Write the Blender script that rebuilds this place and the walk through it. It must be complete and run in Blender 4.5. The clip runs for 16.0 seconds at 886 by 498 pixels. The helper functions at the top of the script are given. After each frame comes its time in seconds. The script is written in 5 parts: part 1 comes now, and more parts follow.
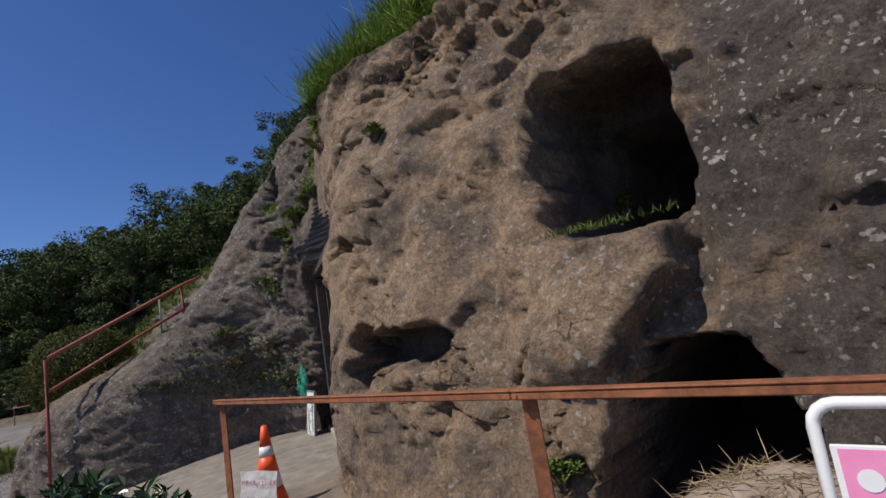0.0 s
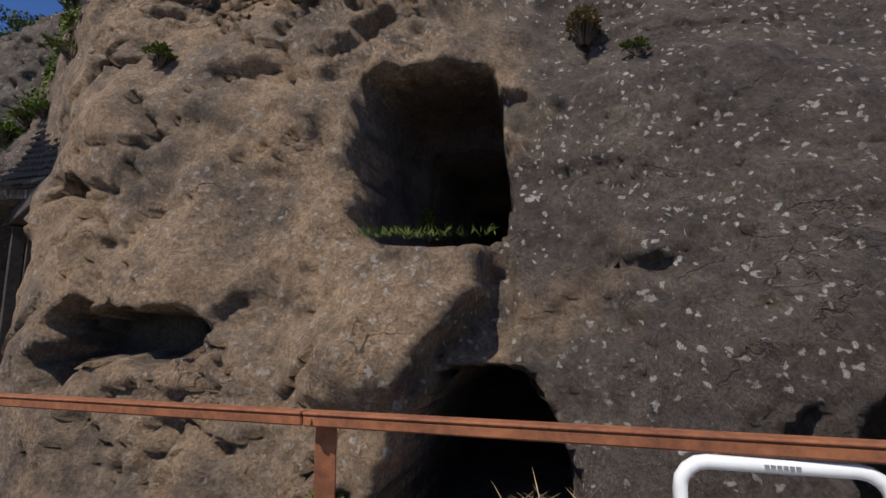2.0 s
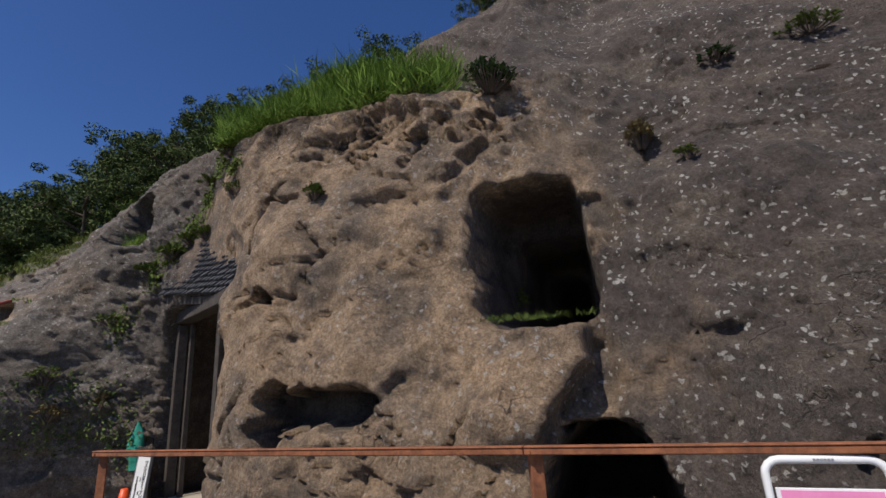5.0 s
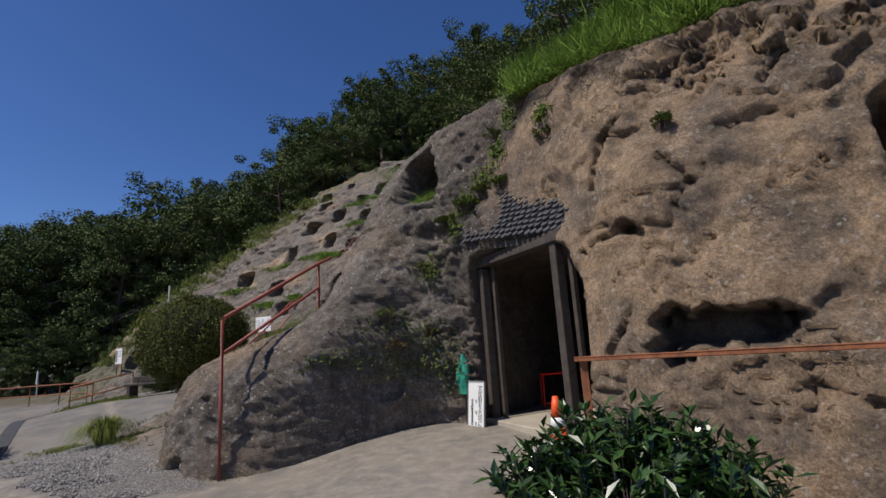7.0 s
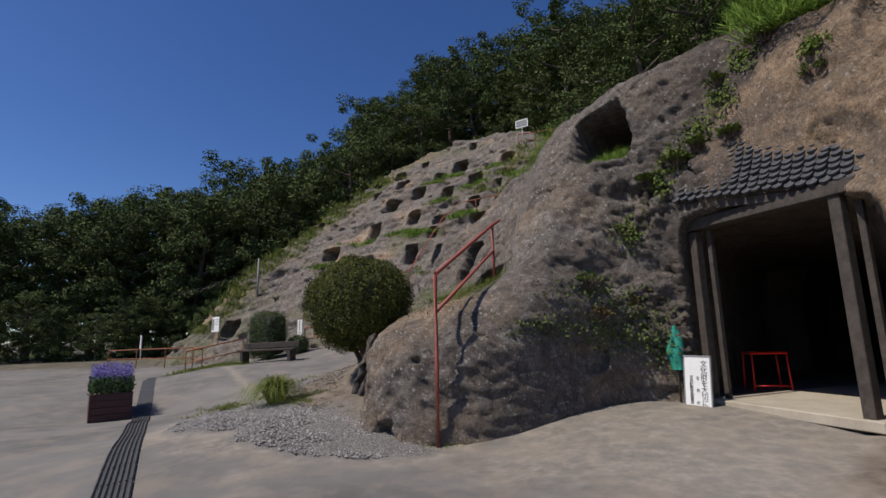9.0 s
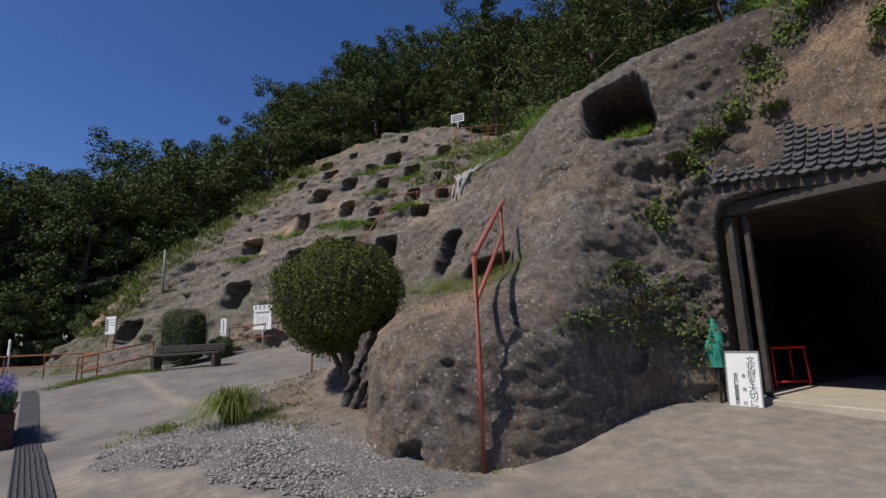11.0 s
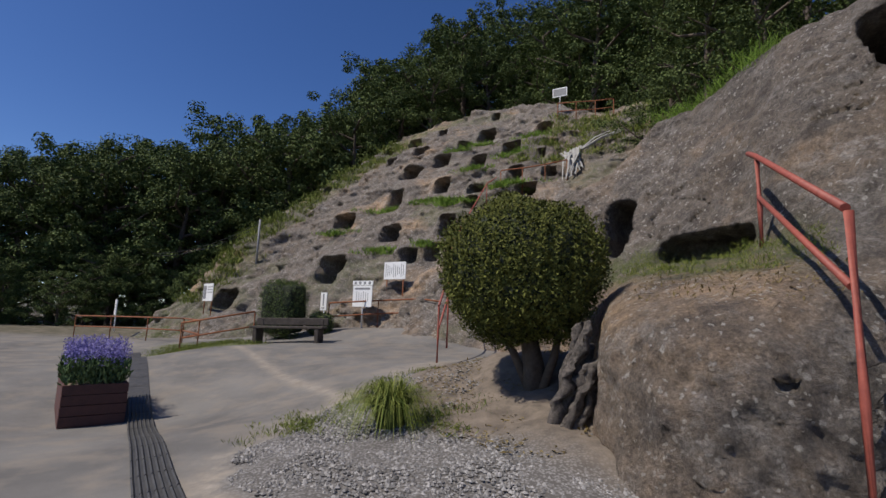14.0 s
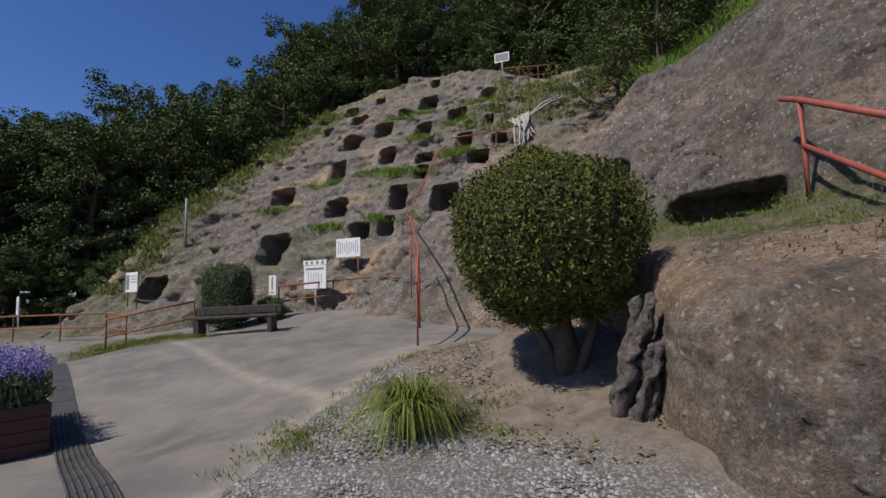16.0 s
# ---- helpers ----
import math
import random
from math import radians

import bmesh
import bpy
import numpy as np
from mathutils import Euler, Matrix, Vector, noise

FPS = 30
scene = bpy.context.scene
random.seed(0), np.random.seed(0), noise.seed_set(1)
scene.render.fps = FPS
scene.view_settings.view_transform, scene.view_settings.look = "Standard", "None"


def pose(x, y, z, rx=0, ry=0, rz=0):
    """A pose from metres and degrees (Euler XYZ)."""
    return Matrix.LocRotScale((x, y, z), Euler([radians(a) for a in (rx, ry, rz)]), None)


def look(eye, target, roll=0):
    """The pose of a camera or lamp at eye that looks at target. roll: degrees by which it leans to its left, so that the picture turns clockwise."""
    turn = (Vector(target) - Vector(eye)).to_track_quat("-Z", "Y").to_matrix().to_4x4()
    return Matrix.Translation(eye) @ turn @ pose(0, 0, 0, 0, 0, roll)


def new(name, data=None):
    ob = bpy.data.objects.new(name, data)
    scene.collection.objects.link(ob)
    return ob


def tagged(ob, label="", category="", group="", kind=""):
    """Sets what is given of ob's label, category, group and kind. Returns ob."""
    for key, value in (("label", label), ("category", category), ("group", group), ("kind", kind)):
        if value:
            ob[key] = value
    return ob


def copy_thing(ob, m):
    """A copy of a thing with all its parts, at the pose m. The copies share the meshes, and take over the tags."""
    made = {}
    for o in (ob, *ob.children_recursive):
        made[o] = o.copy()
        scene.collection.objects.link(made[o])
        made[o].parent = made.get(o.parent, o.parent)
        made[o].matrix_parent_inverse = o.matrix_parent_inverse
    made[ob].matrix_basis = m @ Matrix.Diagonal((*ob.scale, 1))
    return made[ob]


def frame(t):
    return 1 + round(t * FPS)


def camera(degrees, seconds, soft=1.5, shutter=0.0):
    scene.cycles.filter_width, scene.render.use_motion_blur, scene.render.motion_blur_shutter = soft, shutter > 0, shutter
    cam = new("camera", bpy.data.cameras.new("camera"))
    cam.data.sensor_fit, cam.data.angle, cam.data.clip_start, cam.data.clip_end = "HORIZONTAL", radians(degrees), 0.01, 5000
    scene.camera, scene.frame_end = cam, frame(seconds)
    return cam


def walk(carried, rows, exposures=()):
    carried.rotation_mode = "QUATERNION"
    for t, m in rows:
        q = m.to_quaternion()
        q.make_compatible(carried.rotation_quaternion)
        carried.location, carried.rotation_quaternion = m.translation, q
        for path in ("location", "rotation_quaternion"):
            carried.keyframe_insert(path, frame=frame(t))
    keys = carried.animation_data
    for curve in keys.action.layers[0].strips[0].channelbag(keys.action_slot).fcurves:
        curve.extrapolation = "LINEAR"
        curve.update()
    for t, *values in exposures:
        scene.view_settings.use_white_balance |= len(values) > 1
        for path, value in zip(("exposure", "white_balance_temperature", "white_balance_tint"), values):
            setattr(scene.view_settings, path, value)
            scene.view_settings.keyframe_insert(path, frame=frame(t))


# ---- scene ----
EXPOSURES = [(0.0, 0.0)]
cam = camera(85.1, 16.0)
PATH = [
    (0, (1.459, 1.159, 1.146), (0.901, 3.057, 1.438), -9.3),
    (0.5, (1.390, 1.327, 1.099), (1.104, 3.274, 1.457), -6.3),
    (1, (1.313, 1.503, 1.089), (1.447, 3.449, 1.531), 0.8),
    (1.5, (1.290, 1.548, 1.105), (1.665, 3.478, 1.505), -2.9),
    (2, (1.240, 1.572, 1.112), (1.592, 3.526, 1.387), 0.1),
    (2.5, (1.187, 1.546, 1.106), (1.576, 3.473, 1.508), 0.5),
    (3, (1.157, 1.474, 1.100), (1.528, 3.379, 1.583), -0.1),
    (3.2, (1.145, 1.459, 1.122), (1.510, 3.369, 1.592), -0.1),
    (5.3, (0.477, 0.650, 1.165), (0.486, 2.576, 1.701), -4.8),
    (5.5, (0.313, 0.610, 1.230), (0.175, 2.542, 1.728), -5.5),
    (6, (-0.119, 0.547, 1.076), (-0.495, 2.436, 1.615), -2.8),
    (6.5, (-0.888, 0.452, 1.055), (-1.262, 2.321, 1.662), -5.6),
    (7, (-1.437, 0.436, 0.985), (-1.854, 2.352, 1.379), -3.7),
    (7.5, (-1.989, 0.523, 0.897), (-2.222, 2.449, 1.383), -2.5),
    (8, (-2.567, 0.541, 0.859), (-2.795, 2.460, 1.377), 1.5),
    (8.5, (-3.047, 0.481, 0.848), (-3.487, 2.399, 1.208), -2.7),
    (8.7, (-3.311, 0.475, 0.824), (-3.923, 2.349, 1.164), -1.1),
    (10.8, (-4.986, 1.277, 0.820), (-5.218, 3.226, 1.205), -2.6),
    (11, (-5.164, 1.336, 0.820), (-5.399, 3.293, 1.155), -1.9),
    (11.5, (-5.517, 1.575, 0.799), (-6.027, 3.486, 1.094), -1.6),
    (12, (-5.773, 1.869, 0.825), (-6.257, 3.767, 1.227), 1.3),
    (12.5, (-6.069, 2.091, 0.834), (-6.457, 4.015, 1.222), -0.7),
    (13, (-6.335, 2.297, 0.816), (-6.828, 4.213, 1.111), -1.2),
    (13.5, (-6.598, 2.541, 0.827), (-7.117, 4.441, 1.177), 2.9),
    (14, (-6.874, 2.659, 0.819), (-7.372, 4.575, 1.102), 2.2),
    (14.5, (-7.091, 2.764, 0.819), (-7.541, 4.688, 1.129), 2.2),
    (15, (-7.276, 3.003, 0.854), (-7.735, 4.915, 1.219), 1.3),
    (15.5, (-7.479, 3.172, 0.873), (-7.794, 5.137, 1.074), 0.2),
    (16, (-7.727, 3.317, 0.879), (-7.959, 5.295, 1.057), -1.3),
]
walk(cam, [(t, look(eye, target, roll)) for t, eye, target, roll in PATH], EXPOSURES)

# --- world, sun ---
world = bpy.data.worlds.new("sky")
scene.world = world
world.use_nodes = True
wn = world.node_tree.nodes
sky = wn.new("ShaderNodeTexSky")
sky.sky_type = "NISHITA"
sky.sun_disc = False
SUN_DIR = Vector((-0.44, -0.39, 0.81)).normalized()
sky.sun_elevation = math.asin(SUN_DIR.z)
sky.sun_rotation = math.atan2(SUN_DIR.x, SUN_DIR.y)
sky.air_density, sky.dust_density, sky.ozone_density = 0.8, 0.3, 4.0
deep = wn.new("ShaderNodeHueSaturation")
deep.inputs["Saturation"].default_value = 1.2
deep.inputs["Hue"].default_value = 0.512
deep.inputs["Value"].default_value = 2.15
world.node_tree.links.new(sky.outputs["Color"], deep.inputs["Color"])
world.node_tree.links.new(deep.outputs["Color"], wn["Background"].inputs["Color"])
wn["Background"].inputs["Strength"].default_value = 0.050
sun = new("sun", bpy.data.lights.new("sun", "SUN"))
sun.data.energy, sun.data.angle, sun.data.color = 4.3, radians(0.5), (1.0, 0.93, 0.84)
sun.matrix_world = look((0, 0, 0), tuple(-SUN_DIR))


# --- materials ---
def mat(name, base=(0.5, 0.5, 0.5), rough=0.8, metal=0.0):
    m = bpy.data.materials.new(name)
    m.use_nodes = True
    b = m.node_tree.nodes["Principled BSDF"]
    b.inputs["Base Color"].default_value = (*base, 1)
    b.inputs["Roughness"].default_value = rough
    b.inputs["Metallic"].default_value = metal
    return m


class Nodes:
    """A short hand for node graphs."""

    def __init__(self, m):
        self.t = m.node_tree
        self.b = self.t.nodes["Principled BSDF"]
        self.where = self.add("ShaderNodeTexCoord").outputs["Object"]

    def add(self, kind, **sets):
        n = self.t.nodes.new(kind)
        for k, v in sets.items():
            n.inputs[k].default_value = v
        return n

    def link(self, a, b):
        self.t.links.new(a, b)
        return self

    def noise(self, scale, detail=6, rough=0.6, vec=None):
        n = self.add("ShaderNodeTexNoise", Scale=scale, Detail=detail, Roughness=rough)
        self.link(vec or self.where, n.inputs["Vector"])
        return n.outputs["Fac"]

    def voronoi(self, scale, vec=None, out="Distance", feature="F1"):
        n = self.add("ShaderNodeTexVoronoi", Scale=scale)
        n.feature = feature
        self.link(vec or self.where, n.inputs["Vector"])
        return n.outputs[out]

    def ramp(self, fac, stops, out="Color"):
        n = self.add("ShaderNodeValToRGB")
        e = n.color_ramp.elements
        while len(e) < len(stops):
            e.new(0.5)
        for el, (p, c) in zip(e, stops):
            el.position = p
            el.color = (*c, 1) if isinstance(c, tuple) else (c, c, c, 1)
        self.link(fac, n.inputs["Fac"])
        return n.outputs[out]

    def mix(self, fac, a, b, kind="MIX"):
        n = self.add("ShaderNodeMix")
        n.data_type, n.blend_type = "RGBA", kind
        for v, i in ((fac, 0), (a, 6), (b, 7)):
            if isinstance(v, (int, float)):
                n.inputs[i].default_value = v
            elif isinstance(v, tuple):
                n.inputs[i].default_value = (*v, 1)
            else:
                self.link(v, n.inputs[i])
        return n.outputs[2]

    def math(self, kind, a, b=0.0):
        n = self.add("ShaderNodeMath")
        n.operation = kind
        for v, i in ((a, 0), (b, 1)):
            if isinstance(v, (int, float)):
                n.inputs[i].default_value = v
            else:
                self.link(v, n.inputs[i])
        return n.outputs[0]

    def bump(self, height, strength=0.5, dist=0.02):
        n = self.add("ShaderNodeBump", Strength=strength, Distance=dist)
        self.link(height, n.inputs["Height"])
        self.link(n.outputs["Normal"], self.b.inputs["Normal"])

    def base(self, colour):
        self.link(colour, self.b.inputs["Base Color"])


def rock_material(name):
    """Weathered tuff: tan where it is rubbed fresh, grey-brown where old and in the shade-painted hollows, with pale
    lichen.
    """
    m = mat(name, rough=0.95)
    n = Nodes(m)
    att = n.add("ShaderNodeAttribute")
    att.attribute_name = "fresh"
    big = n.noise(0.9, 5)
    fine = n.noise(9.0, 10, 0.72)
    grain = n.noise(45.0, 6, 0.75)
    tan = n.mix(n.ramp(fine, [(0.3, 0.0), (0.75, 1.0)]), (0.22, 0.145, 0.085), (0.53, 0.37, 0.232))
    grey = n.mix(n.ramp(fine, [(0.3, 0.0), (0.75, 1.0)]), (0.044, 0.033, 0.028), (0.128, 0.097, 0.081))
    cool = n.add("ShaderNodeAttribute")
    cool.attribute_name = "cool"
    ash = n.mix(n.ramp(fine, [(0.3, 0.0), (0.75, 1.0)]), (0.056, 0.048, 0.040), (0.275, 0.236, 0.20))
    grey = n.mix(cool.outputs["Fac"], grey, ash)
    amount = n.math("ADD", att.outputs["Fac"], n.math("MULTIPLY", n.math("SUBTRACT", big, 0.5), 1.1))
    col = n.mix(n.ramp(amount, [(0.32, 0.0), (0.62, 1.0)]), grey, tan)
    blotch = n.noise(1.3, 9, 0.7)
    col = n.mix(n.ramp(blotch, [(0.44, 0.0), (0.60, 0.72)]), col, n.mix(fine, (0.07, 0.055, 0.044), (0.26, 0.203, 0.152)))
    worn = n.math("MULTIPLY", n.ramp(n.noise(3.4, 10, 0.78), [(0.52, 0.0), (0.66, 0.75)]), cool.outputs["Fac"])
    col = n.mix(worn, col, n.mix(fine, (0.22, 0.20, 0.18), (0.46, 0.42, 0.38)))
    dark = n.noise(2.7, 7, 0.7)
    col = n.mix(n.ramp(dark, [(0.50, 0.0), (0.68, 0.8)]), col, (0.055, 0.046, 0.041))
    warp = n.add("ShaderNodeVectorMath")
    warp.operation = "ADD"
    shift = n.add("ShaderNodeTexNoise", Scale=22.0, Detail=4.0)
    n.link(n.where, shift.inputs["Vector"])
    part_of = n.add("ShaderNodeVectorMath")
    part_of.operation = "SCALE"
    part_of.inputs["Scale"].default_value = 0.08
    n.link(shift.outputs["Color"], part_of.inputs[0])
    n.link(n.where, warp.inputs[0])
    n.link(part_of.outputs[0], warp.inputs[1])
    at = warp.outputs[0]
    some = n.ramp(n.voronoi(16.0, at, "Color"), [(0.38, 0.0), (0.42, 1.0)])
    few = n.ramp(n.voronoi(8.0, at, "Color"), [(0.62, 0.0), (0.66, 1.0)])
    small = n.math("MULTIPLY", n.ramp(n.voronoi(16.0, at), [(0.22, 1.0), (0.29, 0.0)]), some)
    large = n.math("MULTIPLY", n.ramp(n.voronoi(8.0, at), [(0.16, 1.0), (0.21, 0.0)]), few)
    cover = n.math("MAXIMUM", small, large)
    lic = n.add("ShaderNodeAttribute")
    lic.attribute_name = "lichen"
    patch = n.ramp(n.noise(1.6, 4), [(0.40, 0.0), (0.52, 1.0)])
    cover = n.math("MULTIPLY", n.math("MULTIPLY", cover, patch), lic.outputs["Fac"])
    col = n.mix(n.math("MULTIPLY", cover, 0.85), col, (0.50, 0.47, 0.42))
    ms = n.add("ShaderNodeAttribute")
    ms.attribute_name = "moss"
    green = n.mix(fine, (0.045, 0.055, 0.016), (0.15, 0.16, 0.06))
    col = n.mix(n.math("MULTIPLY", ms.outputs["Fac"], n.ramp(n.noise(3.5, 6, 0.7), [(0.35, 0.0), (0.6, 1.0)])), col, green)
    col = n.mix(0.6, col, n.ramp(grain, [(0.32, 0.10), (0.68, 0.88)]), "OVERLAY")
    speck = n.noise(24.0, 9, 0.82)
    col = n.mix(0.28, col, n.ramp(speck, [(0.36, 0.12), (0.5, 0.5), (0.64, 0.90)]), "OVERLAY")
    # thin open cracks and scattered pebbles of the tuff
    bent = n.add("ShaderNodeVectorMath")
    bent.operation = "ADD"
    sway = n.add("ShaderNodeTexNoise", Scale=2.2, Detail=6.0)
    n.link(n.where, sway.inputs["Vector"])
    swayed = n.add("ShaderNodeVectorMath")
    swayed.operation = "SCALE"
    swayed.inputs["Scale"].default_value = 0.9
    n.link(sway.outputs["Color"], swayed.inputs[0])
    n.link(n.where, bent.inputs[0])
    n.link(swayed.outputs[0], bent.inputs[1])
    split = n.ramp(n.voronoi(0.8, bent.outputs[0], "Distance", "DISTANCE_TO_EDGE"), [(0.0, 1.0), (0.008, 0.0)])
    split = n.math("MULTIPLY", split, n.ramp(n.noise(1.1, 3), [(0.57, 0.0), (0.64, 0.8)]))
    col = n.mix(n.math("MULTIPLY", split, 0.8), col, (0.035, 0.028, 0.024))
    pebble = n.math("MULTIPLY", n.ramp(n.voronoi(34.0, at), [(0.12, 1.0), (0.26, 0.0)]), n.ramp(n.voronoi(34.0, at, "Color"), [(0.55, 0.0), (0.6, 1.0)]))
    col = n.mix(n.math("MULTIPLY", pebble, 0.4), col, n.ramp(n.voronoi(34.0, at, "Color"), [(0.6, (0.06, 0.05, 0.045)), (0.85, (0.4, 0.36, 0.3))]))
    n.base(col)
    h = n.math("ADD", n.math("MULTIPLY", fine, 0.75), n.math("ADD", n.math("MULTIPLY", grain, 0.4), n.math("MULTIPLY", speck, 0.5)))
    h = n.math("ADD", h, n.math("MULTIPLY", pebble, 0.25))
    h = n.math("SUBTRACT", h, n.math("MULTIPLY", split, 0.5))
    n.bump(h, 1.0, 0.065)
    return m


M_ROCK = rock_material("tuff")


def mottled(name, a, b, scale=5.0, rough=0.85, bump=0.3, dist=0.01, metal=0.0, fine=40.0):
    m = mat(name, rough=rough, metal=metal)
    n = Nodes(m)
    f1, f2 = n.noise(scale, 6, 0.65), n.noise(fine, 4, 0.7)
    mixed = n.math("ADD", n.math("MULTIPLY", f1, 0.65), n.math("MULTIPLY", f2, 0.35))
    n.base(n.mix(n.ramp(mixed, [(0.33, 0.0), (0.67, 1.0)]), a, b))
    n.bump(mixed, bump, dist)
    return m


def leaf_material(name, a, b, rough=0.7):
    m = mat(name, rough=rough)
    m.node_tree.nodes["Principled BSDF"].inputs["Specular IOR Level"].default_value = 0.5 if rough < 0.4 else 0.15
    n = Nodes(m)
    g = n.add("ShaderNodeNewGeometry")
    n.base(n.mix(g.outputs["Random Per Island"], a, b))
    return m


M_ASPHALT = mottled("worn_asphalt", (0.12, 0.115, 0.11), (0.21, 0.20, 0.19), 1.2, 0.9, 0.3, 0.006, fine=120)
M_EARTH = mottled("packed_earth", (0.20, 0.155, 0.115), (0.36, 0.29, 0.225), 1.6, 0.95, 0.4, 0.02)
M_TREE = leaf_material("tree_leaves", (0.022, 0.042, 0.014), (0.15, 0.19, 0.06))
M_SHRUB = leaf_material("shrub_leaves", (0.038, 0.05, 0.012), (0.15, 0.155, 0.035))
M_GRASS = leaf_material("grass_blades", (0.06, 0.12, 0.012), (0.2, 0.3, 0.045))
M_BARK = mottled("bark", (0.05, 0.035, 0.025), (0.13, 0.10, 0.075), 12)
M_RED = mottled("rust_red_paint", (0.22, 0.05, 0.035), (0.36, 0.09, 0.06), 14, 0.6, 0.4, 0.004)
M_RUST = mottled("rusted_iron", (0.13, 0.045, 0.02), (0.33, 0.12, 0.05), 10, 0.85, 0.5, 0.004)
M_WOOD = mottled("old_timber", (0.022, 0.017, 0.014), (0.085, 0.068, 0.055), 9, 0.85, 0.4, 0.006)
M_TILE = mottled("grey_tile", (0.022, 0.022, 0.025), (0.085, 0.085, 0.09), 11, 0.75, 0.4, 0.004)
M_WHITE = mottled("white_board", (0.66, 0.66, 0.65), (0.8, 0.8, 0.79), 3, 0.5, 0.05, 0.001)
M_BLACK = mat("black_ink", (0.02, 0.02, 0.02), 0.6)
M_TREE2 = leaf_material("open_tree_leaves", (0.025, 0.045, 0.012), (0.13, 0.17, 0.045))
M_FRESH = leaf_material("weed_leaves", (0.05, 0.085, 0.015), (0.15, 0.19, 0.04))
M_FRESH2 = leaf_material("lavender_leaves", (0.05, 0.085, 0.03), (0.12, 0.17, 0.07))
M_DRY = leaf_material("dry_leaves", (0.10, 0.07, 0.03), (0.22, 0.17, 0.07))
M_GLOSS = leaf_material("glossy_leaves", (0.012, 0.032, 0.008), (0.05, 0.10, 0.022), 0.25)
M_TUSSOCK = leaf_material("long_grass", (0.06, 0.09, 0.014), (0.22, 0.24, 0.055))
M_LAVENDER = leaf_material("lavender_flowers", (0.13, 0.11, 0.33), (0.32, 0.28, 0.55))
M_STRAW = leaf_material("dry_straw", (0.16, 0.11, 0.06), (0.38, 0.29, 0.18))
M_STONE = leaf_material("crushed_stone", (0.10, 0.095, 0.09), (0.36, 0.34, 0.32), 0.9)
# near-black green: the shade within the clipped crowns, put into the colour
M_CORE_SHADE = mottled("crown_core_shade", (0.008, 0.012, 0.005), (0.03, 0.04, 0.015), 20)
M_SLAB = mottled("dusty_concrete", (0.30, 0.26, 0.2), (0.44, 0.39, 0.31), 3, 0.9, 0.3, 0.004)
M_REDGLOSS = mottled("red_enamel", (0.55, 0.02, 0.012), (0.7, 0.035, 0.02), 5, 0.3, 0.05, 0.001)
M_GREY = mottled("grey_paint", (0.16, 0.16, 0.165), (0.26, 0.26, 0.265), 6, 0.6, 0.1, 0.002)
M_GREEN = mottled("green_cloth", (0.01, 0.16, 0.11), (0.025, 0.30, 0.21), 14, 0.8, 0.3, 0.01)
M_ORANGE = mottled("orange_plastic", (0.72, 0.07, 0.012), (0.85, 0.11, 0.02), 6, 0.45, 0.05, 0.001)
M_RUBBER = mottled("black_rubber", (0.015, 0.015, 0.015), (0.04, 0.04, 0.04), 10, 0.8)
M_ENAMEL = mottled("white_enamel", (0.72, 0.72, 0.71), (0.82, 0.82, 0.81), 4, 0.3, 0.05, 0.001)
M_INKRED = mat("red_ink", (0.35, 0.03, 0.04), 0.6)
M_PINK = mottled("pink_print", (0.75, 0.22, 0.42), (0.82, 0.30, 0.5), 4, 0.4, 0.0, 0.001)
M_PHOTO = mottled("blue_print", (0.10, 0.24, 0.42), (0.62, 0.7, 0.75), 18, 0.35, 0.0, 0.001, 0.0, 60)
M_REDWOOD = mottled("stained_boards", (0.05, 0.018, 0.014), (0.11, 0.04, 0.03), 8, 0.7, 0.3, 0.004)
M_DARKSTEEL = mottled("dark_steel", (0.03, 0.03, 0.03), (0.075, 0.07, 0.065), 12, 0.6, 0.3, 0.003)
M_DEADWOOD = mottled("dead_wood", (0.012, 0.010, 0.009), (0.16, 0.135, 0.115), 24, 0.9, 1.0, 0.03)
M_PALEWOOD = mottled("bleached_wood", (0.25, 0.24, 0.22), (0.5, 0.48, 0.45), 12, 0.9, 0.5, 0.01)


# --- mesh helpers ---
def mesh_object(name, bm, material, parent=None):
    me = bpy.data.meshes.new(name)
    bm.to_mesh(me)
    bm.free()
    for m in (material if isinstance(material, (list, tuple)) else [material]):
        me.materials.append(m)
    ob = new(name, me)
    ob.parent = parent
    return ob


def part(name, bm, material, parent, label=""):
    return tagged(mesh_object(name, bm, material, parent), label)


def thing(name, label, category, at=None, group="", kind=""):
    ob = new(name)
    if at is not None:
        ob.matrix_world = at
    return tagged(ob, label, category, group, kind)


def box(bm, lo, hi, m=None, bevel=0.0):
    vs = bmesh.ops.create_cube(bm, size=1.0)["verts"]
    for v in vs:
        v.co = Vector([lo[i] + (v.co[i] + 0.5) * (hi[i] - lo[i]) for i in range(3)])
    if bevel:
        es = list({e for v in vs for e in v.link_edges})
        r = bmesh.ops.bevel(bm, geom=es, offset=bevel, segments=1, affect="EDGES")
        vs = list({v for f in r["faces"] for v in f.verts} | {v for v in vs if v.is_valid})
    if m is not None:
        bmesh.ops.transform(bm, matrix=m, verts=vs)
    return bm


